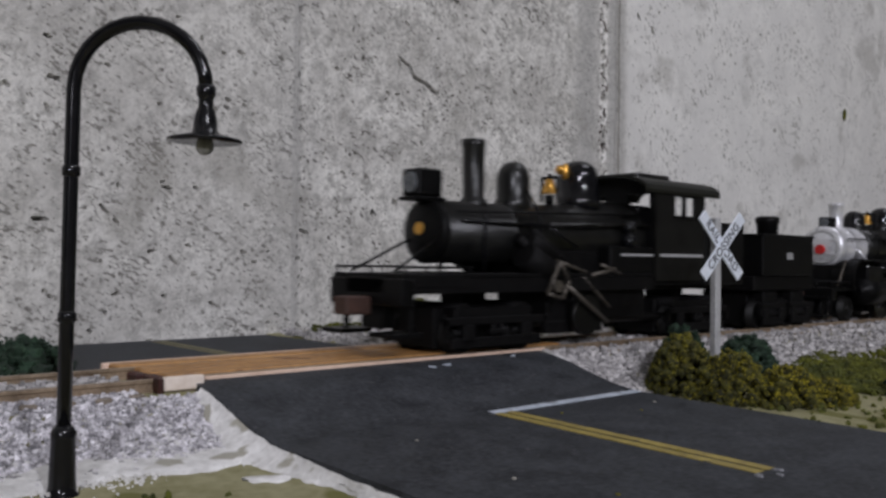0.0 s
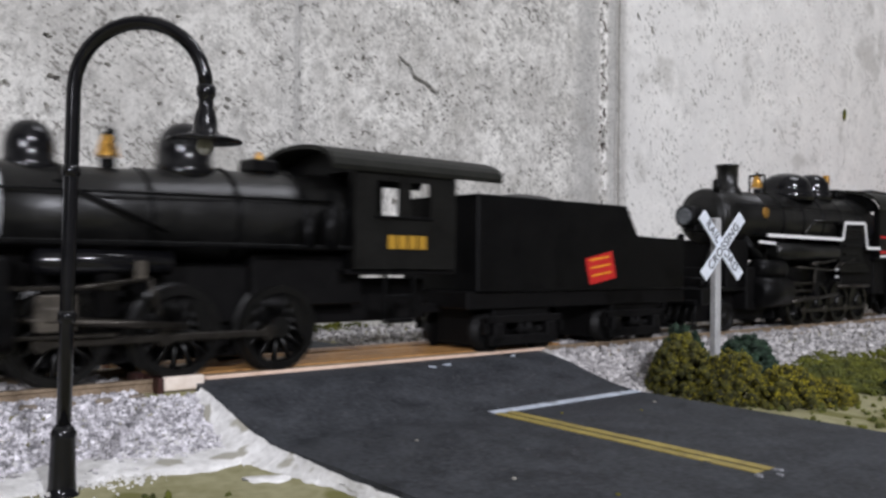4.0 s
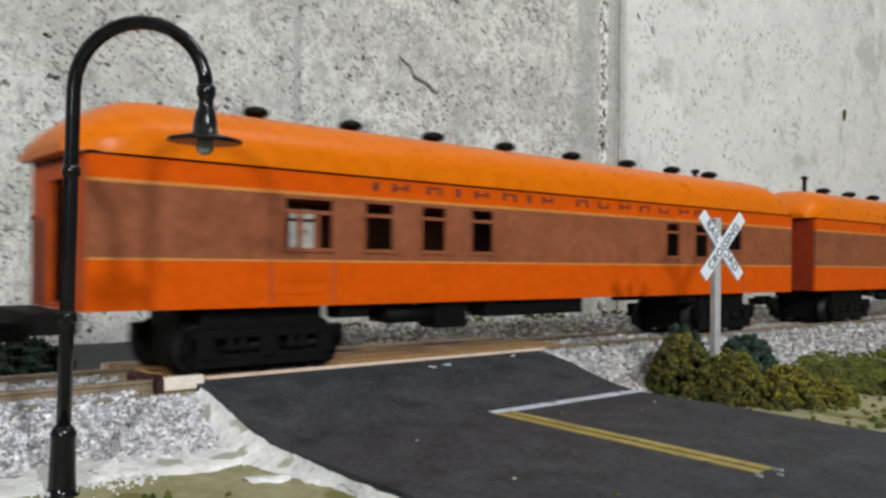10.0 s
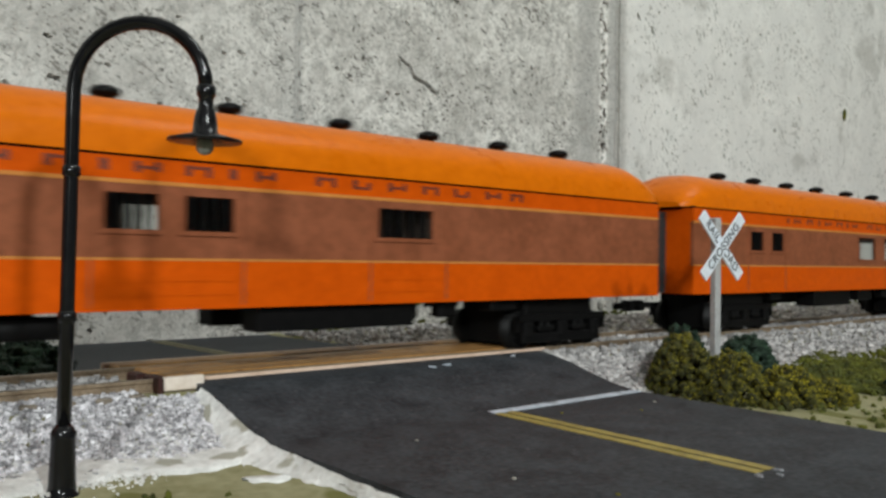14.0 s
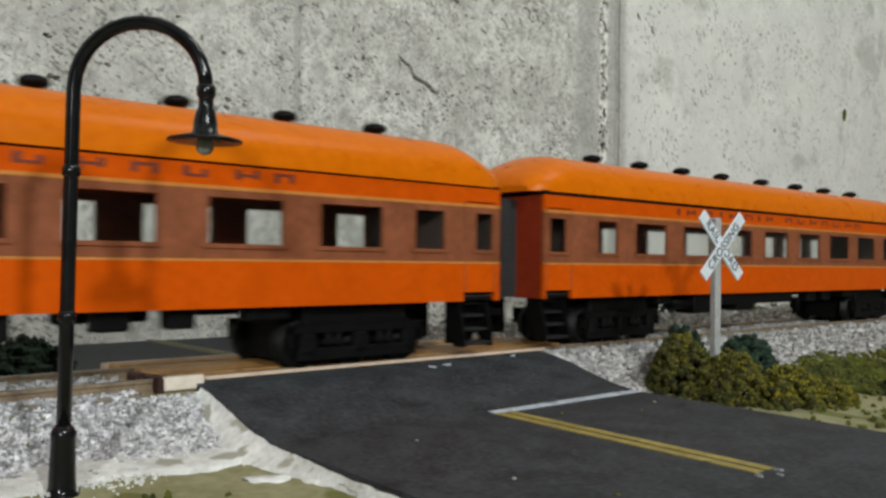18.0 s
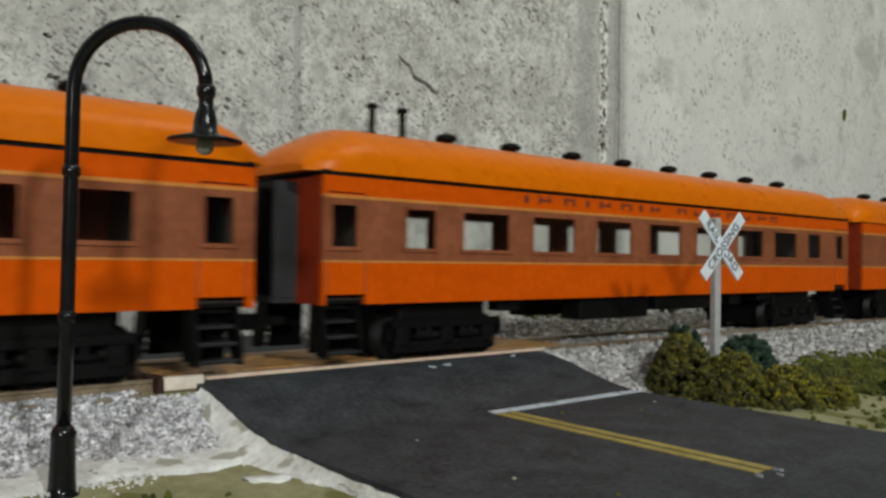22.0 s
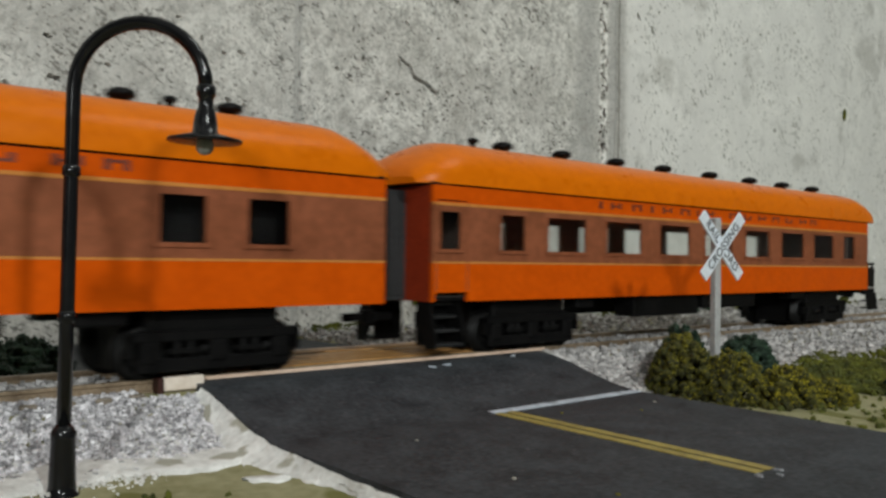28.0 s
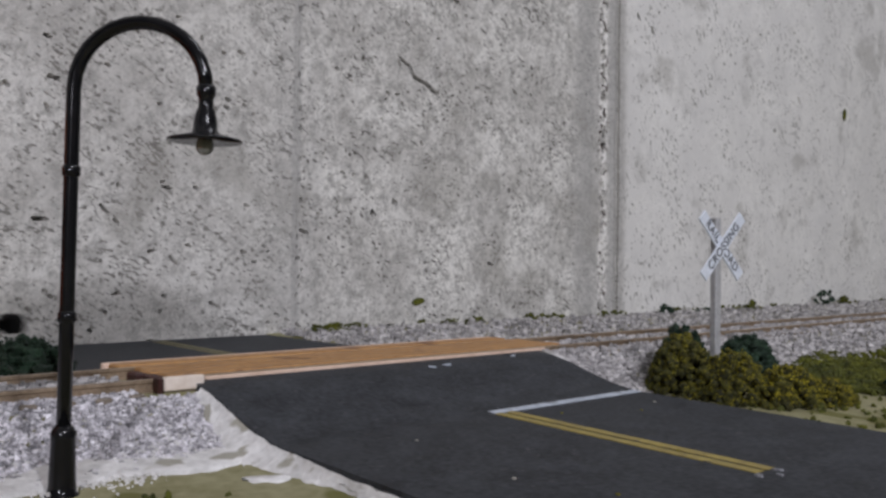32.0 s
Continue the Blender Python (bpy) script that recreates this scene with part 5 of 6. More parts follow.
def geared_loco():
    th = thing("geared_locomotive", "black geared steam locomotive with an inclined cylinder", "locomotive", (103, 0, 0))
    put_lathe("boiler", BOILER, th, (0, 0, 28), "x", [(128.5, 7.5), (150, 7.6), (150.2, 7.9), (151.2, 7.9), (151.4, 7.7), (172, 8.6), (196, 10.6), (201, 10.6)], 32)
    put_lathe("smokebox_door", BLACK, th, (0, 0, 28), "x", [(125.6, 1.5), (126.2, 4.5), (126.8, 6.2), (127.0, 7.6), (128.6, 7.6)], 28)
    put_lathe("number_plate", BRASS, th, (0, 0, 28.6), "x", [(125.2, 1.5), (125.7, 1.5)], 14, "small brass front plate")
    put_box("headlamp_shelf", BLACK, th, (121.5, 131, -3.2, 3.2, 35.0, 35.9), 0.2)
    headlamp(th, 122.6, 130, 36.0, 42.4, 3.2)
    stack(th, 142.6, 36.0, 51.0, 2.65, 3.0, BOILER)
    dome(th, "sand_dome", 156.6, 36, 46.8, 4.3, BOILER)
    dome(th, "steam_dome", 182.4, 38, 49.2, 5.5, BLACK_GLOSS)
    bell(th, 170.6, 41.6)
    put_lathe("whistle", BRASS, th, (175.2, -1.5, 0), "z", [(43.5, 0.5), (44, 0.9), (47.2, 0.9), (47.8, 0.3)], 12, "brass whistle")
    put_lathe("generator", BRASS, th, (0, 0, 46.2), "x", [(173.8, 0.6), (174.2, 1.3), (177.4, 1.3), (177.8, 0.6)], 12, "brass generator")
    put_tubes("handrail", BLACK, th, [((130, s * 8.2, 32.5), (198, s * 10.4, 34.5), 0.3) for s in (-1, 1)])
    put_tubes("front_brace", BLACK, th, [((112, s * 8, 18.6), (128.5, s * 5, 27), 0.35) for s in (-1, 1)])
    put_box("running_board", GRIME, th, [(128, 200, -13.2, -8, 17.4, 18.4), (128, 200, 8, 13.2, 17.4, 18.4)], 0.2)
    put_box("frame", GRIME, th, [(110, 247, -7, 7, 13.7, 17.5), (160, 182, -9, 9, 3.0, 24), (157, 200, -9, 9, 13.6, 24), (168, 199, -10.5, 10.5, 6.3, 16.4), (199, 247, -10.5, 10.5, 13.7, 16.4)], 0.3)
    put_box("pilot_deck", GRIME, th, (110.5, 129, -13.2, 13.2, 15.0, 18.2), 0.3)
    put_box("side_sill", GRIME, th, [(112, 200, y - 0.8, y + 0.8, 13.8, 17.4) for y in (-12.2, 12.2)], 0.2)
    put_tubes("deck_rail", BLACK, th, [((111, y, 19.6), (131, y, 19.6), 0.3) for y in (-12.6, 12.6)] + [((x, y, 18), (x, y, 19.6), 0.3) for x in (111.5, 121, 130) for y in (-12.6, 12.6)])
    put_box("pilot_beam", BLACK, th, (110, 113.5, -13.6, 13.6, 11.2, 17.2), 0.3)
    put_box("footboard", BLACK, th, [(107.5, 116, -13.2, -5, 4.6, 5.6), (107.5, 116, 5, 13.2, 4.6, 5.6), (113.0, 114.2, -12.6, -11.4, 5.6, 12), (113.0, 114.2, 11.4, 12.6, 5.6, 12), (112, 116, -4, 4, 6, 12)], 0.15)
    put_box("coupler_pocket", RUST, th, (103.5, 110, -2.6, 2.6, 9.2, 13.2), 0.3, "rusty brown coupler pocket")
    # inclined cylinders, crossheads and the shaft
    for s in (-1, 1):
        bm = bmesh.new()
        tube(bm, (149, s * 11, 23.0), (160, s * 11, 17.6), 3.4, seg=18)
        tube(bm, (151, s * 11, 26.6), (160, s * 11, 22.2), 1.9, seg=14)
        put("cylinder", bm, GRIME, th, "inclined black cylinder")
        put_tubes("valve_gear", PALE_STEEL, th, [((158.9, s * 13, 21.4), (170.2, s * 13, 18.6), 0.5), ((162, s * 13.4, 15.6), (178.6, s * 13.4, 5.6), 0.6), ((168, s * 12.6, 18.4), (180.5, s * 12.6, 9.5), 0.45),
                                            ((158.9, s * 14.2, 21.4), (154.4, s * 14.2, 13.4), 0.55), ((154.4, s * 14.2, 13.4), (159.9, s * 14.2, 12.2), 0.5), ((159.9, s * 14.2, 12.2), (162.2, s * 14.2, 16.4), 0.55), ((162.2, s * 14.2, 16.4), (158.9, s * 14.2, 21.4), 0.4),
                                            ((172, s * 13.2, 17.8), (182, s * 13.2, 19.4), 0.55), ((176, s * 13.2, 20.6), (184, s * 13.2, 18.2), 0.5)],
                  "dull steel valve gear")
        put_lathe("crosshead", PALE_STEEL, th, (157.8, s * 14.4, 15.2), "y", [(-0.5, 1.5), (0.5, 1.5)], 14, "dull steel crosshead")
        put_lathe("crank_disc", TYRE, th, (172, s * 11, 7.6), "y", [(-1.2, 5.2), (1.0, 5.2), (1.4, 3.4)], 24)
        put_tubes("cylinder_brace", GRIME, th, [((148, s * 10, 27), (166, s * 11.5, 14.5), 1.3), ((152, s * 11, 29), (172, s * 12, 16), 0.8)])
        put_box("lubricator", BRASS, th, (152.0, 153.4, *sorted((s * 9.2, s * 10.2)), 26.0, 27.6), 0.2, "small brass lubricator")
        put_lathe("air_pump", BLACK_GLOSS, th, (190, s * 11.6, 0), "z", [(25.4, 1.2), (25.8, 2.1), (28.4, 2.1), (28.6, 1.4), (29.4, 1.4), (29.6, 2.0), (32, 2.0), (32.4, 0.8)], 16)
        put_tubes("boiler_pipe", BLACK_GLOSS, th, [((132, s * 8.0, 30.5), (160, s * 8.8, 30.2), 0.4), ((160, s * 8.8, 30.2), (170, s * 10.4, 25), 0.4), ((139, s * 8.2, 33.2), (139, s * 7.8, 19), 0.45)])
    put_tubes("drive_shaft", WHEEL, th, [((130, -8, 6.0), (226, -8, 6.0), 1.1)])
    cab(th, 199.5, 224, 16.2, 41.6, 46.2, 13.8, [(208.6, 213.0), (214.2, 218.8)], (193.5, 230.6), 34.6, 40.2)
    put_box("roof_hatch", BOILER, th, (203, 219, -5, 5, 45.4, 47.4), 0.4)
    for s in (-1, 1):
        put_box("side_stripe", POST, th, (201.5, 222.5, s * 13.95 - 0.1, s * 13.95 + 0.1, 23.0, 23.8), 0, "pale grey cab stripe")
        put_box("side_stripe", POST, th, (184.5, 198.8, s * 13.3 - 0.1, s * 13.3 + 0.1, 23.0, 23.6), 0, "pale grey tank stripe")
        put_box("side_tank", BLACK, th, (180, 199.4, *sorted((s * 9.5, s * 13.2)), 18.4, 25.5), 0.3)
        put_tubes("steam_pipe", BOILER, th, [((160, s * 9.6, 30.5), (199, s * 11.4, 31.5), 0.55)])
        put_tubes("sand_pipe", BLACK_GLOSS, th, [((156.6, s * 4.4, 40), (157.4, s * 8.6, 33), 0.35), ((157.4, s * 8.6, 33), (158.5, s * 9, 19), 0.35)])
        for x in (136, 150, 164, 178, 192):
            put_tubes("stanchion", BOILER, th, [((x, s * (7.4 + (x - 136) * 0.04), 32.8 + (x - 136) * 0.03), (x, s * (8.6 + (x - 136) * 0.04), 32.8 + (x - 136) * 0.03), 0.35)])
    put_box("fuel_bunker", BLACK, th, (225, 247.2, -13.4, 13.4, 14.8, 33.8), 0.4)
    put_lathe("fuel_load", COAL, th, (232, 0, 33), "z", [(-1, 9.5), (1.4, 8), (2.8, 5), (3.3, 1)], 12, "dark fuel heap")
    truck(th, 139.5 - 103, (-9.5, 9.5), 33, low=True)
    truck(th, 223.5 - 103, (-10, 10), 32, low=True)
    coupler(th, 247 - 103, 1)
    TRAIN.append(th)
    td = thing("water_tender", "small black four-axle water tender", "tender", (254, 0, 0))
    put_box("tank", BLACK, td, (259.5, 294.5, -13.2, 13.2, 17.4, 31.0), 0.4)
    put_box("tank_rim", BLACK, td, (259.2, 294.8, -13.5, 13.5, 30.4, 31.3), 0.2)
    put_box("frame", GRIME, td, (256, 297, -12, 12, 12.6, 17.4), 0.3)
    put_lathe("filler_hatch", BLACK, td, (287, 0, 0), "z", [(30.5, 3.6), (35.6, 3.8), (36.2, 4.2), (37.8, 4.2), (38.4, 3.4)], 20, "round black filler hatch")
    tank_text(td, 275.6, 23, 2, 1.6, 2.2, POST, 13.2, "small pale number bars")
    for x in (268, 287):
        truck(td, x - 254, (-5.2, 5.2), 17)
    coupler(td, 256 - 254, -1)
    coupler(td, 297 - 254, 1)
    TRAIN.append(td)


def driving_wheels(th, xs, r, y_rod, crank):
    me = wheelset_mesh("driving_wheelset", r, spokes=12, material=TYRE)
    rims, bars = [], []
    for s in (-1, 1):
        a = s * (16.5 / 2 - 0.6)
        bm = bmesh.new()
        lathe(bm, (0, 0, 0), "y", [(a, r - 1.5), (a, r + 0.7), (a + s * 0.5, r + 0.7), (a + s * 0.7, r), (a + s * 2.6, r), (a + s * 2.6, r - 1.5)], 32, True)
        rims.append(finish("tyre", bm, TYRE))
        bm = bmesh.new()
        tube(bm, (1.5, a + s * 1.6, 0), (r - 1.2, a + s * 1.6, 0), 0.5, seg=6)
        bars.append(finish("spoke", bm, TYRE))
    x0 = th.location.x / MM
    for x in xs:
        axle = wheel(th, (x - x0, 0, r), me, r)
        axle.name = "driving_wheelset"
        for rim, bar in zip(rims, bars):
            part("tyre", rim, TYRE, axle)
            for k in range(12):
                part("spoke", bar, TYRE, axle).rotation_euler = (0, k * math.tau / 12, 0)
    for ob, c, ph in side_rods(th, xs, r, y_rod, crank):
        RODS.append((ob, c, ph, r))


def mogul_loco():
    th = thing("silver_nosed_locomotive", "black steam locomotive with a silver smokebox", "locomotive", (302, 0, 0))
    put_lathe("smokebox", SILVER, th, (0, 0, 28.4), "x", [(331, 7.8), (332, 8.05), (333, 7.8), (341, 7.8), (341.2, 8.0), (342.2, 8.0), (342.4, 7.8), (350, 7.8), (351, 8.3), (352.6, 8.3)], 36, "silver painted smokebox")
    put_lathe("smokebox_door", SILVER, th, (0, 0, 28.4), "x", [(328.4, 1.8), (328.8, 4.4), (329.6, 6.6), (329.8, 7.2), (330.4, 8.1), (331, 8.1)], 32, "silver smokebox door")
    put_lathe("number_plate", RED, th, (0, 0, 27.4), "x", [(327.2, 1.8), (328.0, 1.9), (328.5, 1.9)], 18, "round red front number plate")
    put_lathe("door_ring", POST, th, (0, 0, 28.4), "x", [(329.2, 5.9), (329.0, 6.3), (329.6, 6.9), (330.0, 6.6)], 32, "dull grey ring round the smokebox door")
    for z in (25.6, 31.2):
        put_box("door_hinge", SILVER, th, (328.5, 329.3, -5.6, -0.8, z - 0.35, z + 0.35), 0.1)
    put_tubes("sand_pipe", BLACK, th, [((360, -8.6, 33.5), (378, -10.2, 25.5), 0.4)])
    put_lathe("boiler", BOILER, th, (0, 0, 28.4), "x", [(352, 8.3), (372, 8.4), (390, 9.6), (414, 10.4), (420, 10.4)], 36)
    for x in (362, 376, 392, 406):
        r = 8.5 if x < 375 else (8.75 if x < 380 else (9.9 if x < 400 else 10.4))
        put_lathe("boiler_band", BLACK, th, (0, 0, 28.4), "x", [(x - 0.4, r - 0.3), (x - 0.4, r + 0.15), (x + 0.4, r + 0.15), (x + 0.4, r - 0.3)], 36)
    headlamp(th, 331.4, 336.8, 36.0, 40.2, 2.4)
    put_box("headlamp_shelf", SILVER, th, (330.4, 337.4, -2.6, 2.6, 35.4, 36.1), 0.2)
    stack(th, 341.8, 36.2, 46.0, 2.5, 3.0, SILVER)
    dome(th, "sand_dome", 358.2, 36.2, 43.8, 4.1, BLACK_GLOSS, 0.6)
    dome(th, "steam_dome", 385.5, 37.4, 46.4, 5.1, BLACK_GLOSS, 0.6)
    bell(th, 371.2, 41)
    put_lathe("whistle", BRASS, th, (400, -2, 0), "z", [(38, 0.6), (41.2, 0.8), (42.2, 0.3)], 10, "brass whistle")
    put_box("turret", BLACK, th, (398, 404, -3, 3, 38, 40.8), 0.5)
    put_tubes("handrail", BLACK, th, [((333, s * 8.7, 31.5), (412, s * 10.6, 32.5), 0.28) for s in (-1, 1)])
    put_tubes("smokebox_brace", PALE_STEEL, th, [((321, s * 10, 13.4), (331, s * 8.6, 23.0), 0.4) for s in (-1, 1)], "thin grey brace bar")
    for s in (-1, 1):
        bm = bmesh.new()
        curve = [(336, 23.3)] + [(336 - 7.6 * math.sin(u), 15.7 + 7.6 * math.cos(u)) for u in np.linspace(0.2, 1.5, 8)] + [(328.4, 12.9)]
        prism(bm, curve + [(x + 0.9, z - 0.7) for x, z in curve[::-1]], s * 8.4 - 4.4, s * 8.4 + 4.4)
        put("front_sheet", bm, BLACK, th, "black board curving down to the pilot deck")
        put_tubes("signal_bar", SILVER, th, [((341.5, s * 8.3, 27.5), (345.5, s * 10.2, 23.4), 0.75)], "silver steam pipe cover")
        bm = bmesh.new()
        prism(bm, [(338.0, 21.0), (339.4, 21.4), (341.2, 18.2), (339.8, 17.8)], s * 13.6 - 0.15, s * 13.6 + 0.15)
        put("chest_plate", bm, WHITE, th, "small tilted white plate")
    put_box("running_board", BLACK, th, [(336, 416, -13.4, -8, 22.9, 23.8), (336, 416, 8, 13.4, 22.9, 23.8)], 0.2)
    put_box("frame", GRIME, th, [(313, 440, -5.5, 5.5, 8, 12.4), (315, 336, -6.5, 6.5, 2.6, 12), (334, 440, -5.5, 5.5, 9, 17), (329.6, 336.5, -8.8, 8.8, 12, 21.6), (334, 356, -8, 8, 12, 22), (356, 400, -7, 7, 9, 20), (353, 409, -5.8, 5.8, 2.6, 12), (395, 420, -9.5, 9.5, 12, 22)], 0.3)
    put_box("pilot_beam", BLACK, th, (311.2, 314.5, -12.6, 12.6, 8.4, 12.9), 0.3)
    put_box("pilot_deck", BLACK, th, (313.5, 334, -11.5, 11.5, 11.6, 12.9), 0.2)
    put_tubes("pilot_handrail", BLACK, th, [((x, y, 12.8), (x, y, 15.3), 0.28) for y in (-11.8, 11.8) for x in (312, 319, 326)] + [((312, -11.8, 15.3), (312, 11.8, 15.3), 0.28)]
              + [((312, y, 14.9), (327, y, 14.9), 0.35) for y in (-11.8, 11.8)] + [((312, y, 12.8), (312, y, 16.0), 0.5) for y in (-6, -2, 2, 6)])
    pilot(th, 311.4, 308.4, 8.6)
    put_box("coupler_pocket", RUST, th, (300, 311.4, -2.0, 2.0, 8.8, 11.6), 0.3, "rusty brown coupler pocket")
    for s in (-1, 1):
        put_lathe("cylinder", BLACK, th, (0, s * 11, 11.2), "x", [(335.6, 1.2), (336, 2.6), (336.4, 2.6), (336.8, 5.2), (352.6, 5.2), (353.2, 2.5)], 24)
        put_box("steam_chest", BLACK, th, (337.4, 352, s * 11 - 3.4, s * 11 + 2.6, 14, 21.0), 0.8)
        put_box("crosshead_guide", STEEL, th, [(352, 369, s * 12.2 - 0.5, s * 12.2 + 0.5, 15.6, 16.3), (352, 369, s * 12.2 - 0.5, s * 12.2 + 0.5, 8.0, 8.6)], 0.1, "steel crosshead guide")
        put_box("crosshead", PALE_STEEL, th, [(356.2, 362.2, s * 12.4 - 0.5, s * 12.4 + 0.5, 9.0, 15.0), (357.4, 361, s * 12.8 - 0.6, s * 12.8 + 0.6, 10.6, 13)], 0.3, "worn steel crosshead")
        put_tubes("main_rod", STEEL, th, [((361, s * 13.2, 10.8), (380, s * 13.2, 9.2), 0.7), ((362, s * 12.8, 16), (374, s * 12.8, 17.4), 0.5), ((374, s * 12.8, 17.4), (376, s * 12.8, 11), 0.5)], "dull steel main rod")
        put_lathe("air_tank", BLACK_GLOSS, th, (0, s * 11.0, 20.2), "x", [(356, 0.8), (356.6, 2.2), (378, 2.2), (378.6, 0.8)], 16)
        put_box("valve_link", PALE_STEEL, th, (371.5, 373.4, s * 12.8 - 0.4, s * 12.8 + 0.4, 17.2, 20.6), 0.2, "worn steel valve link")
        put_tubes("piston_rod", STEEL, th, [((351, s * 12.2, 11.2), (366, s * 12.2, 10.6), 0.5)])
        put_box("valve_hanger", GRIME, th, (366, 369, s * 11 - 1, s * 11 + 1, 11, 22.4), 0.2)
    put_tubes("air_pump", BLACK, th, [((410, -12.4, 23.3), (410, -12.4, 31), 1.8), ((405, -12.4, 23.3), (405, -12.4, 29), 1.4)])
    driving_wheels(th, (360.5, 380.5, 400.5), 8.0, 10.9, 3.2)
    wheel(th, (329.6 - 302, 0, 4.6), SMALL, 4.6)
    cab(th, 415, 442, 19.2, 39.8, 44.6, 13.8, [(420.6, 426.4), (429.4, 434.8)], (409, 455.4), 30.2, 37.4)
    tank_text(th, 423.4, 23.4, 4, 2.0, 2.8, surface("yellow_number_paint", (0.36, 0.20, 0.015), (0.46, 0.26, 0.02), 0.5, scale=300), 13.85, "dull yellow number bars")
    for s in (-1, 1):
        put_box("cab_step", BLACK, th, [(424, 431, s * 12.4 - 1, s * 12.4 + 1, 8, 8.8), (424, 431, s * 12.4 - 1, s * 12.4 + 1, 13, 13.8), (423.4, 424, s * 12.4 - 0.5, s * 12.4 + 0.5, 8, 19.2), (431, 431.6, s * 12.4 - 0.5, s * 12.4 + 0.5, 8, 19.2)], 0.1)
    TRAIN.append(th)
    td = thing("coal_tender", "black coal tender with a tilted red side mark", "tender", (446, 0, 0))
    prism_side = [(449, 14), (531, 14), (531, 28.2), (508.5, 28.2), (504, 36.4), (449, 36.4)]
    bm = bmesh.new()
    prism(bm, prism_side, -13.6, 13.6)
    bmesh.ops.bevel(bm, geom=bm.edges[:], offset=0.3 * MM, segments=1, affect="EDGES")
    put("tank", bm, BLACK, td)
    put_lathe("coal_load", COAL, td, (476, 0, 35), "z", [(-1, 12), (1.2, 11), (2.6, 8), (3.4, 3)], 14, "dull black coal heap")
    put_box("frame", GRIME, td, (447, 533, -12.5, 12.5, 10, 14.2), 0.3)
    put_lathe("filler_hatch", BLACK, td, (517, 0, 28), "z", [(0, 3.4), (1.2, 3.4), (1.6, 2.8)], 16)
    for s in (-1, 1):
        bm = bmesh.new()
        y0, y1 = sorted((s * 13.6, s * 13.75))
        prism(bm, [(486.6, 22.0), (488.6, 15.4), (499.2, 17.2), (497.4, 24.2)], y0, y1)
        mark = put("side_mark", bm, RED, td, "tilted red painted panel")
        bm = bmesh.new()
        for k in range(3):
            z = 17.4 + k * 2.0
            y0, y1 = sorted((s * 13.75, s * 13.8))
            prism(bm, [(489.2 - k * 0.5, z), (489.2 - k * 0.5, z + 0.5), (497 - k * 0.3, z + 1.6), (497 - k * 0.3, z + 1.1)], y0, y1)
        put("side_mark", bm, YELLOW, td, "thin orange bars")
    for x in (466, 510):
        truck(td, x - 446, (-9, 9), 27)
    coupler(td, 533 - 446, 1)
    put_box("drawbar", GRIME, td, (440, 449, -2, 2, 9, 11), 0.2)
    TRAIN.append(td)


def white_line(th, points, half, wide=1.0):
    """A painted edge along the running board, from (x, z) points."""
    for s in (-1, 1):
        bm = bmesh.new()
        for (xa, za), (xb, zb) in zip(points, points[1:]):
            dx, dz = xb - xa, zb - za
            n = math.hypot(dx, dz)
            ox, oz = -dz / n * wide / 2, dx / n * wide / 2
            y0, y1 = sorted((s * half, s * (half + 0.25)))
            prism(bm, [(xa + ox, za + oz), (xb + ox, zb + oz), (xb - ox, zb - oz), (xa - ox, za - oz)], y0, y1)
        put("running_board_edge", bm, WHITE, th, "white painted running board edge")


def inset(points, d):
    """The closed outline moved inwards by d, points running clockwise."""
    out, n = [], len(points)
    for k, (x, z) in enumerate(points):
        (xa, za), (xb, zb) = points[k - 1], points[(k + 1) % n]
        u, v = Vector((x - xa, z - za)).normalized(), Vector((xb - x, zb - z)).normalized()
        m = (Vector((u.y, -u.x)) + Vector((v.y, -v.x))).normalized()
        d1 = d / max(0.5, m.dot(Vector((u.y, -u.x))))
        out.append((x + m.x * d1, z + m.y * d1))
    return out


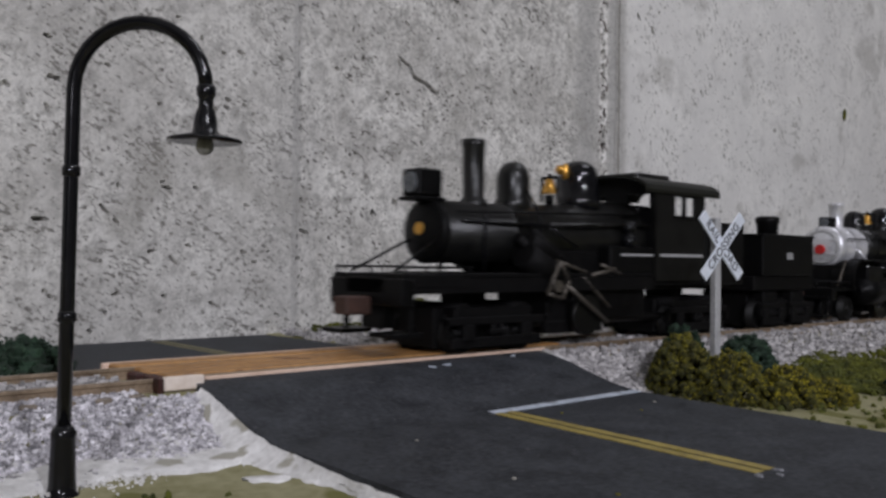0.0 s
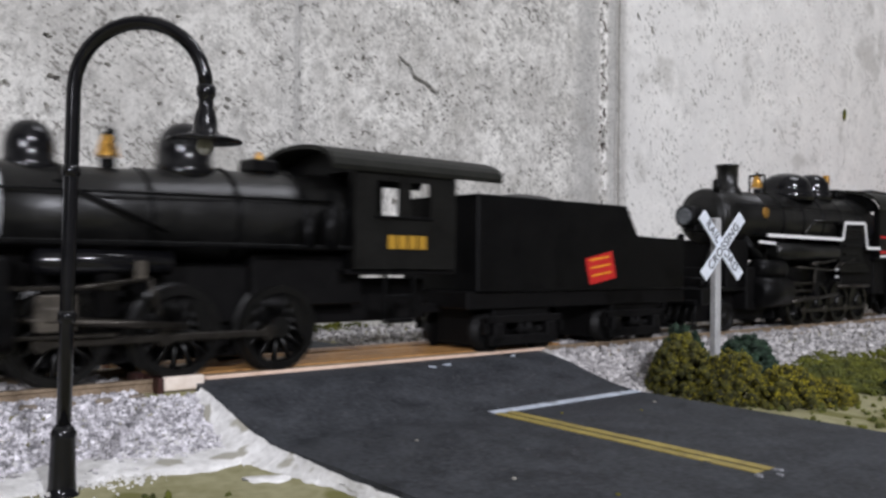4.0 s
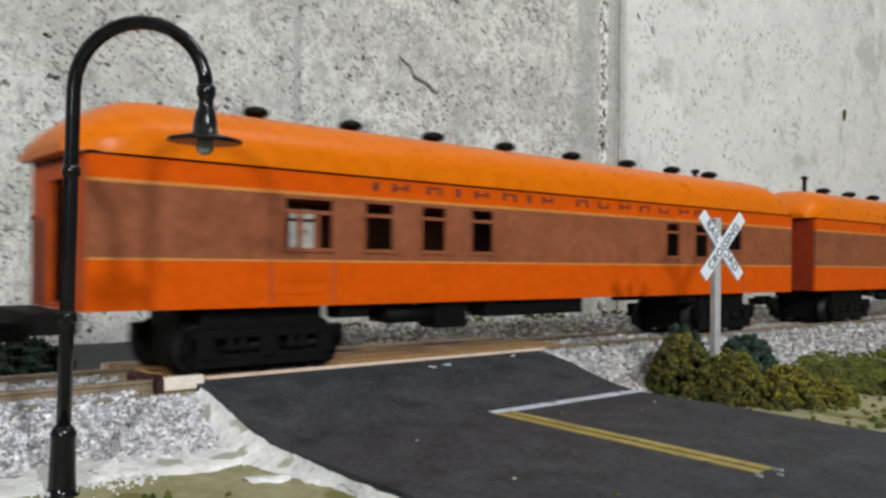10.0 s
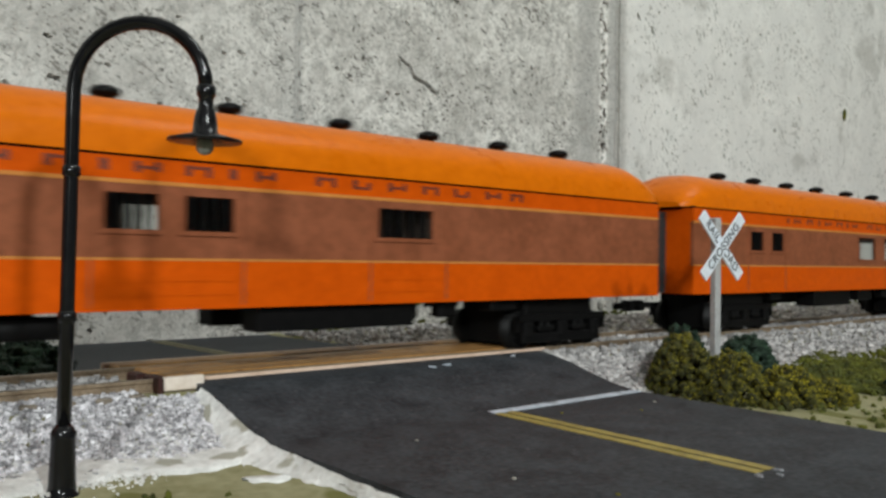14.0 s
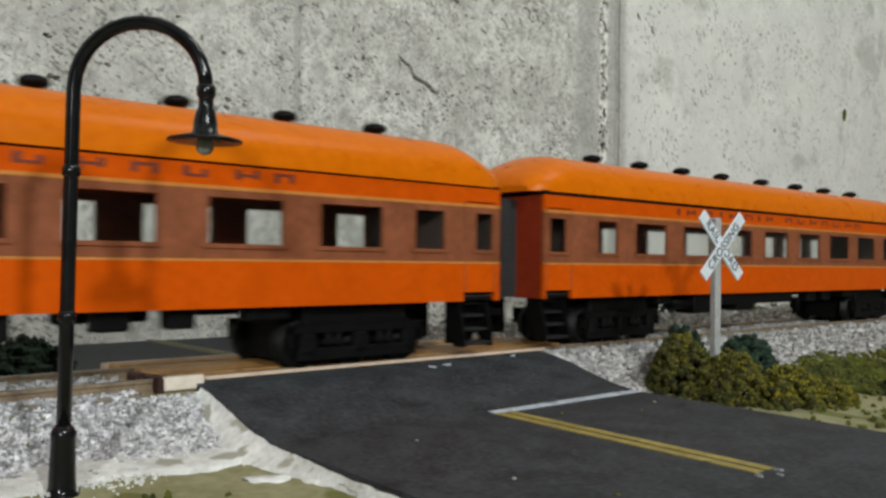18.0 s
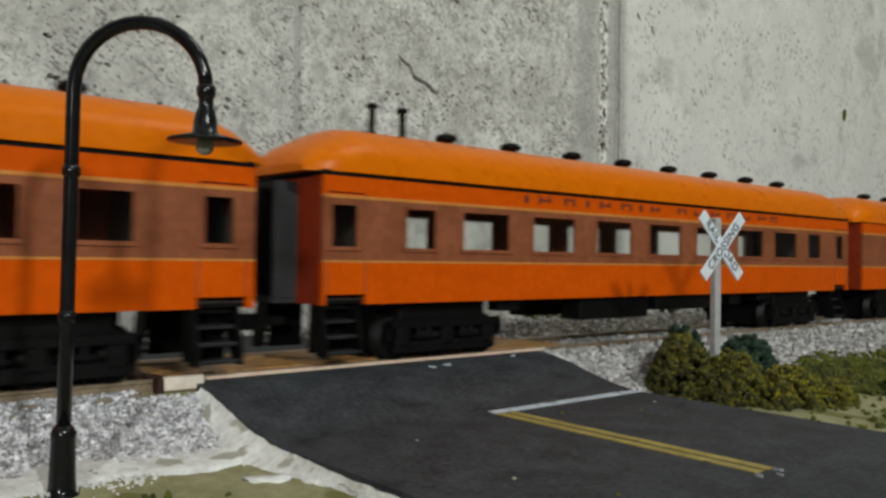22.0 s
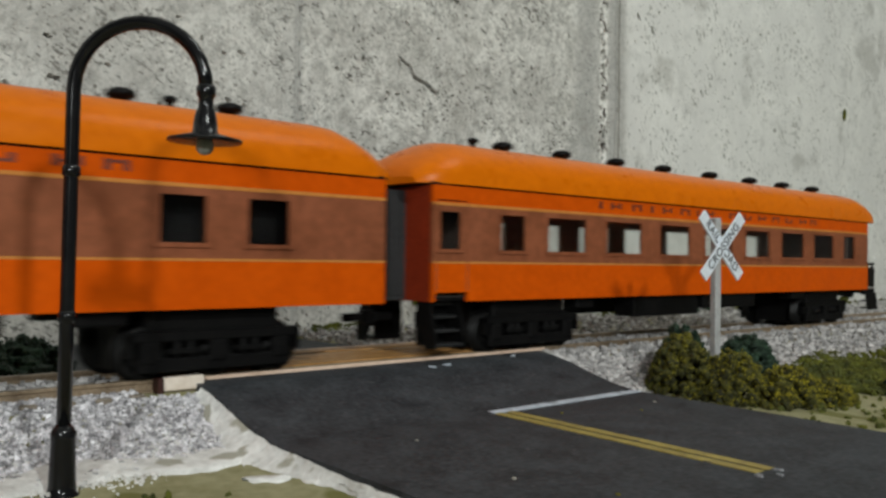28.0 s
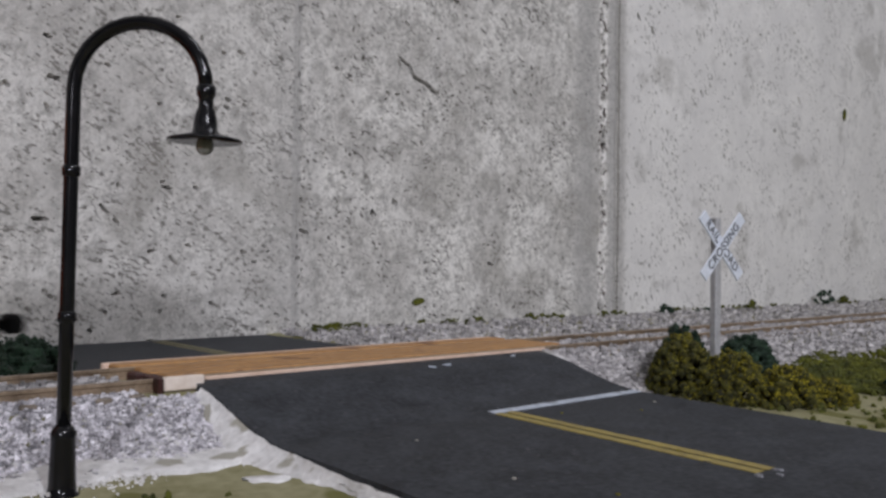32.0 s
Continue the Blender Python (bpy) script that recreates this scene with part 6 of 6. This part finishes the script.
def consolidation_loco():
    th = thing("large_locomotive", "black steam locomotive with white running boards and a red-lined cab", "locomotive", (540, 0, 0))
    cz = 36.6
    put_lathe("boiler", BOILER, th, (0, 0, cz), "x", [(563, 9.0), (564, 9.3), (586, 9.3), (586.3, 9.6), (587.3, 9.6), (587.6, 9.4), (630, 10.6), (660, 11.4), (668, 11.4)], 40)
    put_lathe("smokebox_door", BOILER, th, (0, 0, cz), "x", [(560.6, 2.0), (561.2, 5.4), (561.6, 6.8), (562, 7.2), (562.2, 8.6), (563, 9.1)], 34)
    for x, r in ((598, 9.8), (612, 10.2), (626, 10.6), (640, 10.9), (654, 11.3)):
        put_lathe("boiler_band", BLACK, th, (0, 0, cz), "x", [(x - 0.4, r - 0.3), (x - 0.4, r + 0.12), (x + 0.4, r + 0.12), (x + 0.4, r - 0.3)], 40)
    put_box("headlamp_bracket", BLACK, th, (555, 562, -2.2, 2.2, cz - 5.2, cz - 2.6), 0.3)
    put_lathe("headlamp", BLACK, th, (0, 0, cz - 0.4), "x", [(551.6, 3.0), (552, 3.5), (558, 3.5), (559.5, 2.2), (562, 2.2)], 24)
    put_lathe("headlamp_lens", LENS, th, (0, 0, cz - 0.4), "x", [(551.2, 2.4), (551.8, 2.9)], 20, "dark glossy headlamp lens")
    put_lathe("marker_lamp", BLACK, th, (563.5, -4.5, 0), "z", [(44, 0.6), (45.4, 1.4), (47.4, 1.4), (48, 0.5)], 12)
    put_lathe("marker_lamp", BLACK, th, (571, 0, 0), "z", [(45.5, 0.8), (47.2, 1.5), (49, 1.3), (49.6, 0.4)], 12)
    stack(th, 577.4, 46.4, 54.6, 3.4, 3.9, BOILER)
    bell(th, 597, 50.4)
    dome(th, "sand_dome", 617.5, 46.8, 54.8, 9.0, BLACK_GLOSS, 0.75)
    dome(th, "steam_dome", 637.5, 47.8, 56.0, 6.6, BLACK_GLOSS, 0.75)
    put_box("generator", BRASS, th, (644, 646, -3.5, -1.5, 52, 56), 0.3, "brass safety valves")
    put_box("turret", BLACK, th, (651, 659, -4, 4, 47.6, 51), 0.6)
    put_lathe("builder_plate", BRASS, th, (586, -9.25, 38.6), "y", [(-0.3, 1.9), (0.2, 1.9)], 18, "round brass builder plate")
    put_tubes("handrail", BLACK, th, [((566, s * 10, 40.5), (660, s * 12, 42), 0.3) for s in (-1, 1)])
    for s in (-1, 1):
        bm = bmesh.new()
        ys = sorted((s * 8.5, s * 13.6))
        box(bm, 578, 634.5, *ys, 30.3, 31.3, 0.15)
        box(bm, 634.5, 654, *ys, 36.2, 37.2, 0.15)
        box(bm, 654.5, 668, *ys, 27.4, 28.4, 0.15)
        put("running_board", bm, BLACK, th)
    white_line(th, [(579, 30.8), (634.6, 30.8), (636.4, 37.0), (653.4, 37.4), (655.6, 28.0), (667.4, 28.0)], 13.6, 1.1)
    white_line(th, [(575.4, 28.6), (586.4, 28.2)], 12.6, 0.9)
    for s in (-1, 1):
        put_lathe("air_tank", BOILER, th, (0, s * 10.6, 25.8), "x", [(588, 1.5), (589, 3.1), (632.6, 3.1), (633.4, 1.5)], 22, "black cylindrical air tank")
        put_box("firebox_step", BLACK, th, [(637, 652, s * 12.6 - 0.8, s * 12.6 + 0.8, z, z + 1.0) for z in (22, 25, 28, 31, 34)], 0.1)
        put_lathe("cylinder", BLACK, th, (0, s * 11.2, 12.2), "x", [(574.6, 3), (575.4, 5.2), (592.6, 5.2), (593.4, 3)], 24)
        put_lathe("valve_chest", BLACK, th, (0, s * 11.2, 19.8), "x", [(575.4, 1.5), (576, 3.1), (592, 3.1), (592.6, 1.5)], 18)
        put_box("crosshead_guide", STEEL, th, [(593, 615, s * 12.4 - 0.5, s * 12.4 + 0.5, 14.4, 15.2), (593, 615, s * 12.4 - 0.5, s * 12.4 + 0.5, 9.6, 10.2)], 0.1, "steel crosshead guide")
        put_tubes("valve_gear", STEEL, th, [((593, s * 12.4, 12.2), (612, s * 12.4, 12.2), 0.5), ((600, s * 13, 20.4), (628, s * 13, 19.4), 0.4), ((628, s * 13, 19.4), (634, s * 13, 22.4), 0.4), ((612, s * 13, 12.2), (614, s * 13, 20), 0.4), ((634, s * 13, 21.4), (646, s * 13, 23.6), 0.35)], "dull steel valve gear")
        bm = bmesh.new()
        prism(bm, [(634, 18.6), (660.6, 18.6), (652.6, 25.4), (655.0, 27.2), (653.2, 36.2), (636.6, 36.2), (634, 30)], s * 12.2 - 0.5, s * 12.2 + 0.5)
        put("firebox_side", bm, BLACK, th, "flat black firebox side sheet")
        put_tubes("boiler_pipe", BOILER, th, [((608, s * 12.0, 32.0), (617, s * 11.4, 37.0), 0.55), ((617, s * 11.4, 37.0), (634, s * 12.2, 37.6), 0.45)], "sloping black pipe on the boiler")
        put_tubes("reach_rod", STEEL, th, [((611, s * 13.0, 21.4), (629.5, s * 13.0, 23.0), 0.45), ((630.6, s * 13.2, 13.4), (658, s * 13.2, 13.5), 0.6), ((593, s * 13.4, 8.4), (630.6, s * 13.4, 10.6), 0.6)], "dull steel rod")
        # Pale blocks added where light shows through small gaps in the gear.
        put_box("bright_gap_block", POST, th, [(629.6, 632.2, s * 13.0 - 0.3, s * 13.0 + 0.3, 19.2, 20.3), (629.6, 632.2, s * 13.0 - 0.3, s * 13.0 + 0.3, 16.5, 17.5)], 0.15, "pale block standing for a bright gap in the gear")
        bm = bmesh.new()
        path_tube(bm, [(669 + 8 * k / 9, s * 11.5, 7.0 - 4.2 * math.sin(math.pi * k / 12) - 0.0) for k in range(10)] + [(681, s * 11.5, 5.2), (684, s * 11.5, 9.0)], 0.55, 8)
        put("hose", bm, GRIME, th, "black hanging hose")
        put_box("valve_hanger", GRIME, th, (615, 618, s * 11.4 - 1.2, s * 11.4 + 1.2, 9.5, 22.6), 0.2)
        put_tubes("front_brace", BLACK, th, [((550.5, s * 7.5, 13.6), (560.5, s * 6.5, 30.5), 1.2)])
        put_tubes("steam_pipe", BLACK, th, [((575, s * 7, 30), (582, s * 10.5, 22), 1.5)])
        put_box("cab_step", GRIME, th, [(678, 686, s * 12 - 1, s * 12 + 1, z, z + 0.8) for z in (6, 11, 16)] + [(677.4, 678, s * 12 - 0.6, s * 12 + 0.6, 6, 24), (686, 686.6, s * 12 - 0.6, s * 12 + 0.6, 6, 24)], 0.1)
    put_box("frame", GRIME, th, [(548, 590, -6.5, 6.5, 3.0, 12.6), (556, 676, -5.5, 5.5, 9, 20), (563, 576, -8.5, 8.5, 12, 29), (570, 587, -11.4, 11.4, 6.5, 20.4), (640, 668, -10.5, 10.5, 13, 30), (590, 640, -7, 7, 10, 20.4), (634, 640, -7, 7, 10, 27), (598, 664, -5.8, 5.8, 2.4, 12), (574, 590, -9, 9, 9, 20.4), (668, 694, -11, 11, 10, 24)], 0.3)
    put_box("pilot_beam", BLACK, th, (542, 546, -12.8, 12.8, 8.8, 13.8), 0.3)
    put_box("pilot_deck", BLACK, th, (545.5, 576, -11, 11, 12.6, 13.8), 0.2)
    pilot(th, 541.6, 538.0, 9.0)
    put_tubes("pilot_handrail", BLACK, th, [((543, -12, 13.8), (543, -12, 16.8), 0.3), ((543, 12, 13.8), (543, 12, 16.8), 0.3), ((543, -12, 16.8), (543, 12, 16.8), 0.3)])
    driving_wheels(th, (606, 622.5, 639, 655.5), 7.6, 10.9, 3.2)
    wheel(th, (560 - 540, 0, 4.6), SMALL, 4.6)
    coupler(th, -1, -1)
    cab(th, 667, 695.5, 24.6, 43.6, 51.6, 13.8, [(677.6, 684.4), (685.2, 692.0)], (664.5, 703.5), 33.6, 42.4)
    put_box("roof_hatch", BOILER, th, (681, 697, -5, 5, 50.6, 52.6), 0.5)
    for s in (-1, 1):
        ys = sorted((s * 13.82, s * 13.95))
        put_box("cab_stripe", RED, th, [(667.4, 695.3, *ys, 32.2, 33.0), (667.4, 695.3, *ys, 26.1, 27.1)], 0, "red cab lining")
        put_box("cab_edge", WHITE, th, (667, 695.5, *ys, 24.6, 25.4), 0, "white cab bottom edge")
        tx = part("road_number", text_mesh("road_number", "507", 6.7, YELLOW, 0.03, 0.2), YELLOW, th, "yellow road number on the cab")
        tx.matrix_basis = pose((682.0 - 540) * MM, s * 13.98 * MM, 29.5 * MM, 90, 0, 0 if s < 0 else 180)
        tx.scale = (1.32, 1.0, 1.0)
        ys = sorted((s * 13.1, s * 13.5))
        put_box("cab_sash", RED, th, [(677.6, 684.4, *ys, 33.6, 34.6), (677.6, 684.4, *ys, 41.4, 42.4), (677.6, 684.4, *ys, 37.4, 38.4), (677.6, 678.8, *ys, 34.6, 41.4), (683.2, 684.4, *ys, 34.6, 41.4), (680.6, 681.4, *ys, 34.6, 41.4)], 0, "red cab window sash")
    put_lathe("cab_figurine", surface("blue_plastic", (0.03, 0.10, 0.30), (0.05, 0.15, 0.42), 0.5, scale=300), th, (688.5, -10.5, 0), "z", [(25, 2.0), (33.5, 2.0), (35.4, 1.6), (36, 0.6)], 12, "plain blue plastic peg")
    TRAIN.append(th)

    td = thing("striped_tender", "black tender with red lining and an orange winged emblem", "tender", (704, 0, 0))
    bm = bmesh.new()
    box(bm, 713.5, 822.5, -14, 14, 14.2, 34.6, 0.5)
    put("tank", bm, BLACK, td)
    bm = bmesh.new()
    prism(bm, [(708, 34.5), (708, 42.6), (710, 44.0), (723, 44.2), (727, 42.2), (748, 42.2), (786, 39.8), (793, 35.4), (796, 34.5)], -12.4, 12.4)
    bmesh.ops.bevel(bm, geom=bm.edges[:], offset=0.5 * MM, segments=2, affect="EDGES")
    put("coal_bunker", bm, BLACK, td)
    for x, w in ((752, 13), (776, 9)):
        put_lathe("coal_load", COAL, td, (x, 0, 40), "z", [(-1, w), (0.6, w * 0.9), (1.6, w * 0.5), (1.9, 1)], 12, "dull black coal heap")
    put_box("frame", GRIME, td, [(700, 824, -12.5, 12.5, 9.6, 14.2), (701, 713.6, -12, 12, 14, 19), (706, 713.6, -12, 12, 19, 38)], 0.3)
    put_box("front_board", BLACK, td, (699.5, 701.0, -11.5, 11.5, 14, 20), 0.3)
    put_box("tool_box", YELLOW, td, (698.6, 701.2, -13.4, -10.4, 14.6, 17.8), 0.3, "small orange box on the front deck")
    bm = bmesh.new()
    path_tube(bm, [(818, -6 + 3.0 * math.cos(a) - 0, 34.6 + 3.6 * math.sin(a)) for a in np.linspace(0, math.pi, 10)], 0.45, 8)
    put("lifting_ring", bm, BLACK, td, "black wire ring at the rear")
    for s in (-1, 1):
        ys = sorted((s * 14.0, s * 14.14))
        bm = bmesh.new()
        a, b, zl, zh, w, c = 715.6, 820.4, 15.0, 33.6, 0.75, 2.4
        outer = [(a + c, zl), (b - c, zl), (b - c * 0.3, zl + c * 0.3), (b, zl + c), (b, zh - c), (b - c * 0.3, zh - c * 0.3), (b - c, zh), (a + c, zh), (a + c * 0.3, zh - c * 0.3), (a, zh - c), (a, zl + c), (a + c * 0.3, zl + c * 0.3)]
        mx, mz = (a + b) / 2, (zl + zh) / 2
        inner = [(x + (w if x < mx else -w), z + (w if z < mz else -w)) for x, z in outer]
        for k in range(12):
            n = (k + 1) % 12
            prism(bm, [outer[k], outer[n], inner[n], inner[k]], *ys)
        put("lining", bm, RED, td, "red rounded lining")
        # the emblem: a slanted rounded frame with a feathered wing at two corners and bars inside
        shell = [(749, 31.9), (775, 32.1), (779.5, 31.2), (782.4, 29), (784.6, 26), (786, 22.5), (786.4, 17.2), (764, 17.0), (758.5, 17.6), (754.8, 19.6), (752, 22.6), (750, 26.5)]
        flip = (lambda p: p) if s < 0 else (lambda p: (2 * 767 - p[0], p[1]))
        for name, lo, hi, mat in (("emblem", 0.0, 1.25, YELLOW), ("emblem_lining", 1.35, 2.1, RED)):
            bm = bmesh.new()
            o, i = inset(shell, lo), inset(shell, hi)
            for k in range(12):
                n = (k + 1) % 12
                prism(bm, [flip(p) for p in (o[k], o[n], i[n], i[k])], *ys)
            put(name, bm, mat, td, "orange winged emblem without words" if mat is YELLOW else "thin red line inside the emblem")
        for x, z, way in ((749.2, 31.6, -1), (786.6, 17.4, 1)):
            bm = bmesh.new()
            for k in range(3):
                x1 = x + way * (10.0 - 2.6 * k)
                za, zb = z + way * 1.45 * k, z + way * (1.45 * k + 1.1)
                prism(bm, [flip(p) for p in ((x, za), (x1, za), (x1 - way * 1.8, zb), (x, zb))], *ys)
            put("emblem_wing", bm, YELLOW, td, "orange feathered wing")
        for x0, x1, z, h in ((757, 775.9, 29.5, 0.35), (755.6, 772.9, 26.9, 0.85), (755.0, 775.2, 23.7, 0.85), (756.4, 779.6, 21.4, 0.35), (758.4, 781.4, 19.9, 0.35)):
            bm = bmesh.new()
            prism(bm, [flip(q) for q in ((x0, z - h), (x1, z - h), (x1, z + h), (x0, z + h))], *ys)
            put("emblem_bar", bm, YELLOW, td)
    for x in (732, 801):
        truck(td, x - 704, (-10, 10), 28)
    coupler(td, 824 - 704, 1)
    put_box("drawbar", GRIME, td, (696, 708, -2, 2, 9, 11), 0.2)
    TRAIN.append(td)


geared_loco()
mogul_loco()
consolidation_loco()


# ---------- everything that moves ----------
def motions():
    for th in TRAIN:
        x, y, z = th.location
        walk(th, [(t, pose(x - gone(t), y, z)) for t in np.arange(0, 32.01, 0.5)])
    for ob, at, r in WHEELS:
        turn = [(t, -math.degrees(gone(t) / (r * MM))) for t in np.arange(0, 32.01, 0.08)]
        walk(ob, [(t, pose(at[0] * MM, at[1] * MM, at[2] * MM, 0, a, 0)) for t, a in turn])

    for ob, crank, phase, r in RODS:
        rows = []
        for t in np.arange(0, 32.01, 0.06):
            a = -gone(t) / (r * MM) + phase
            rows.append((t, pose(crank * math.sin(a) * MM, 0, crank * math.cos(a) * MM)))
        walk(ob, rows)


motions()
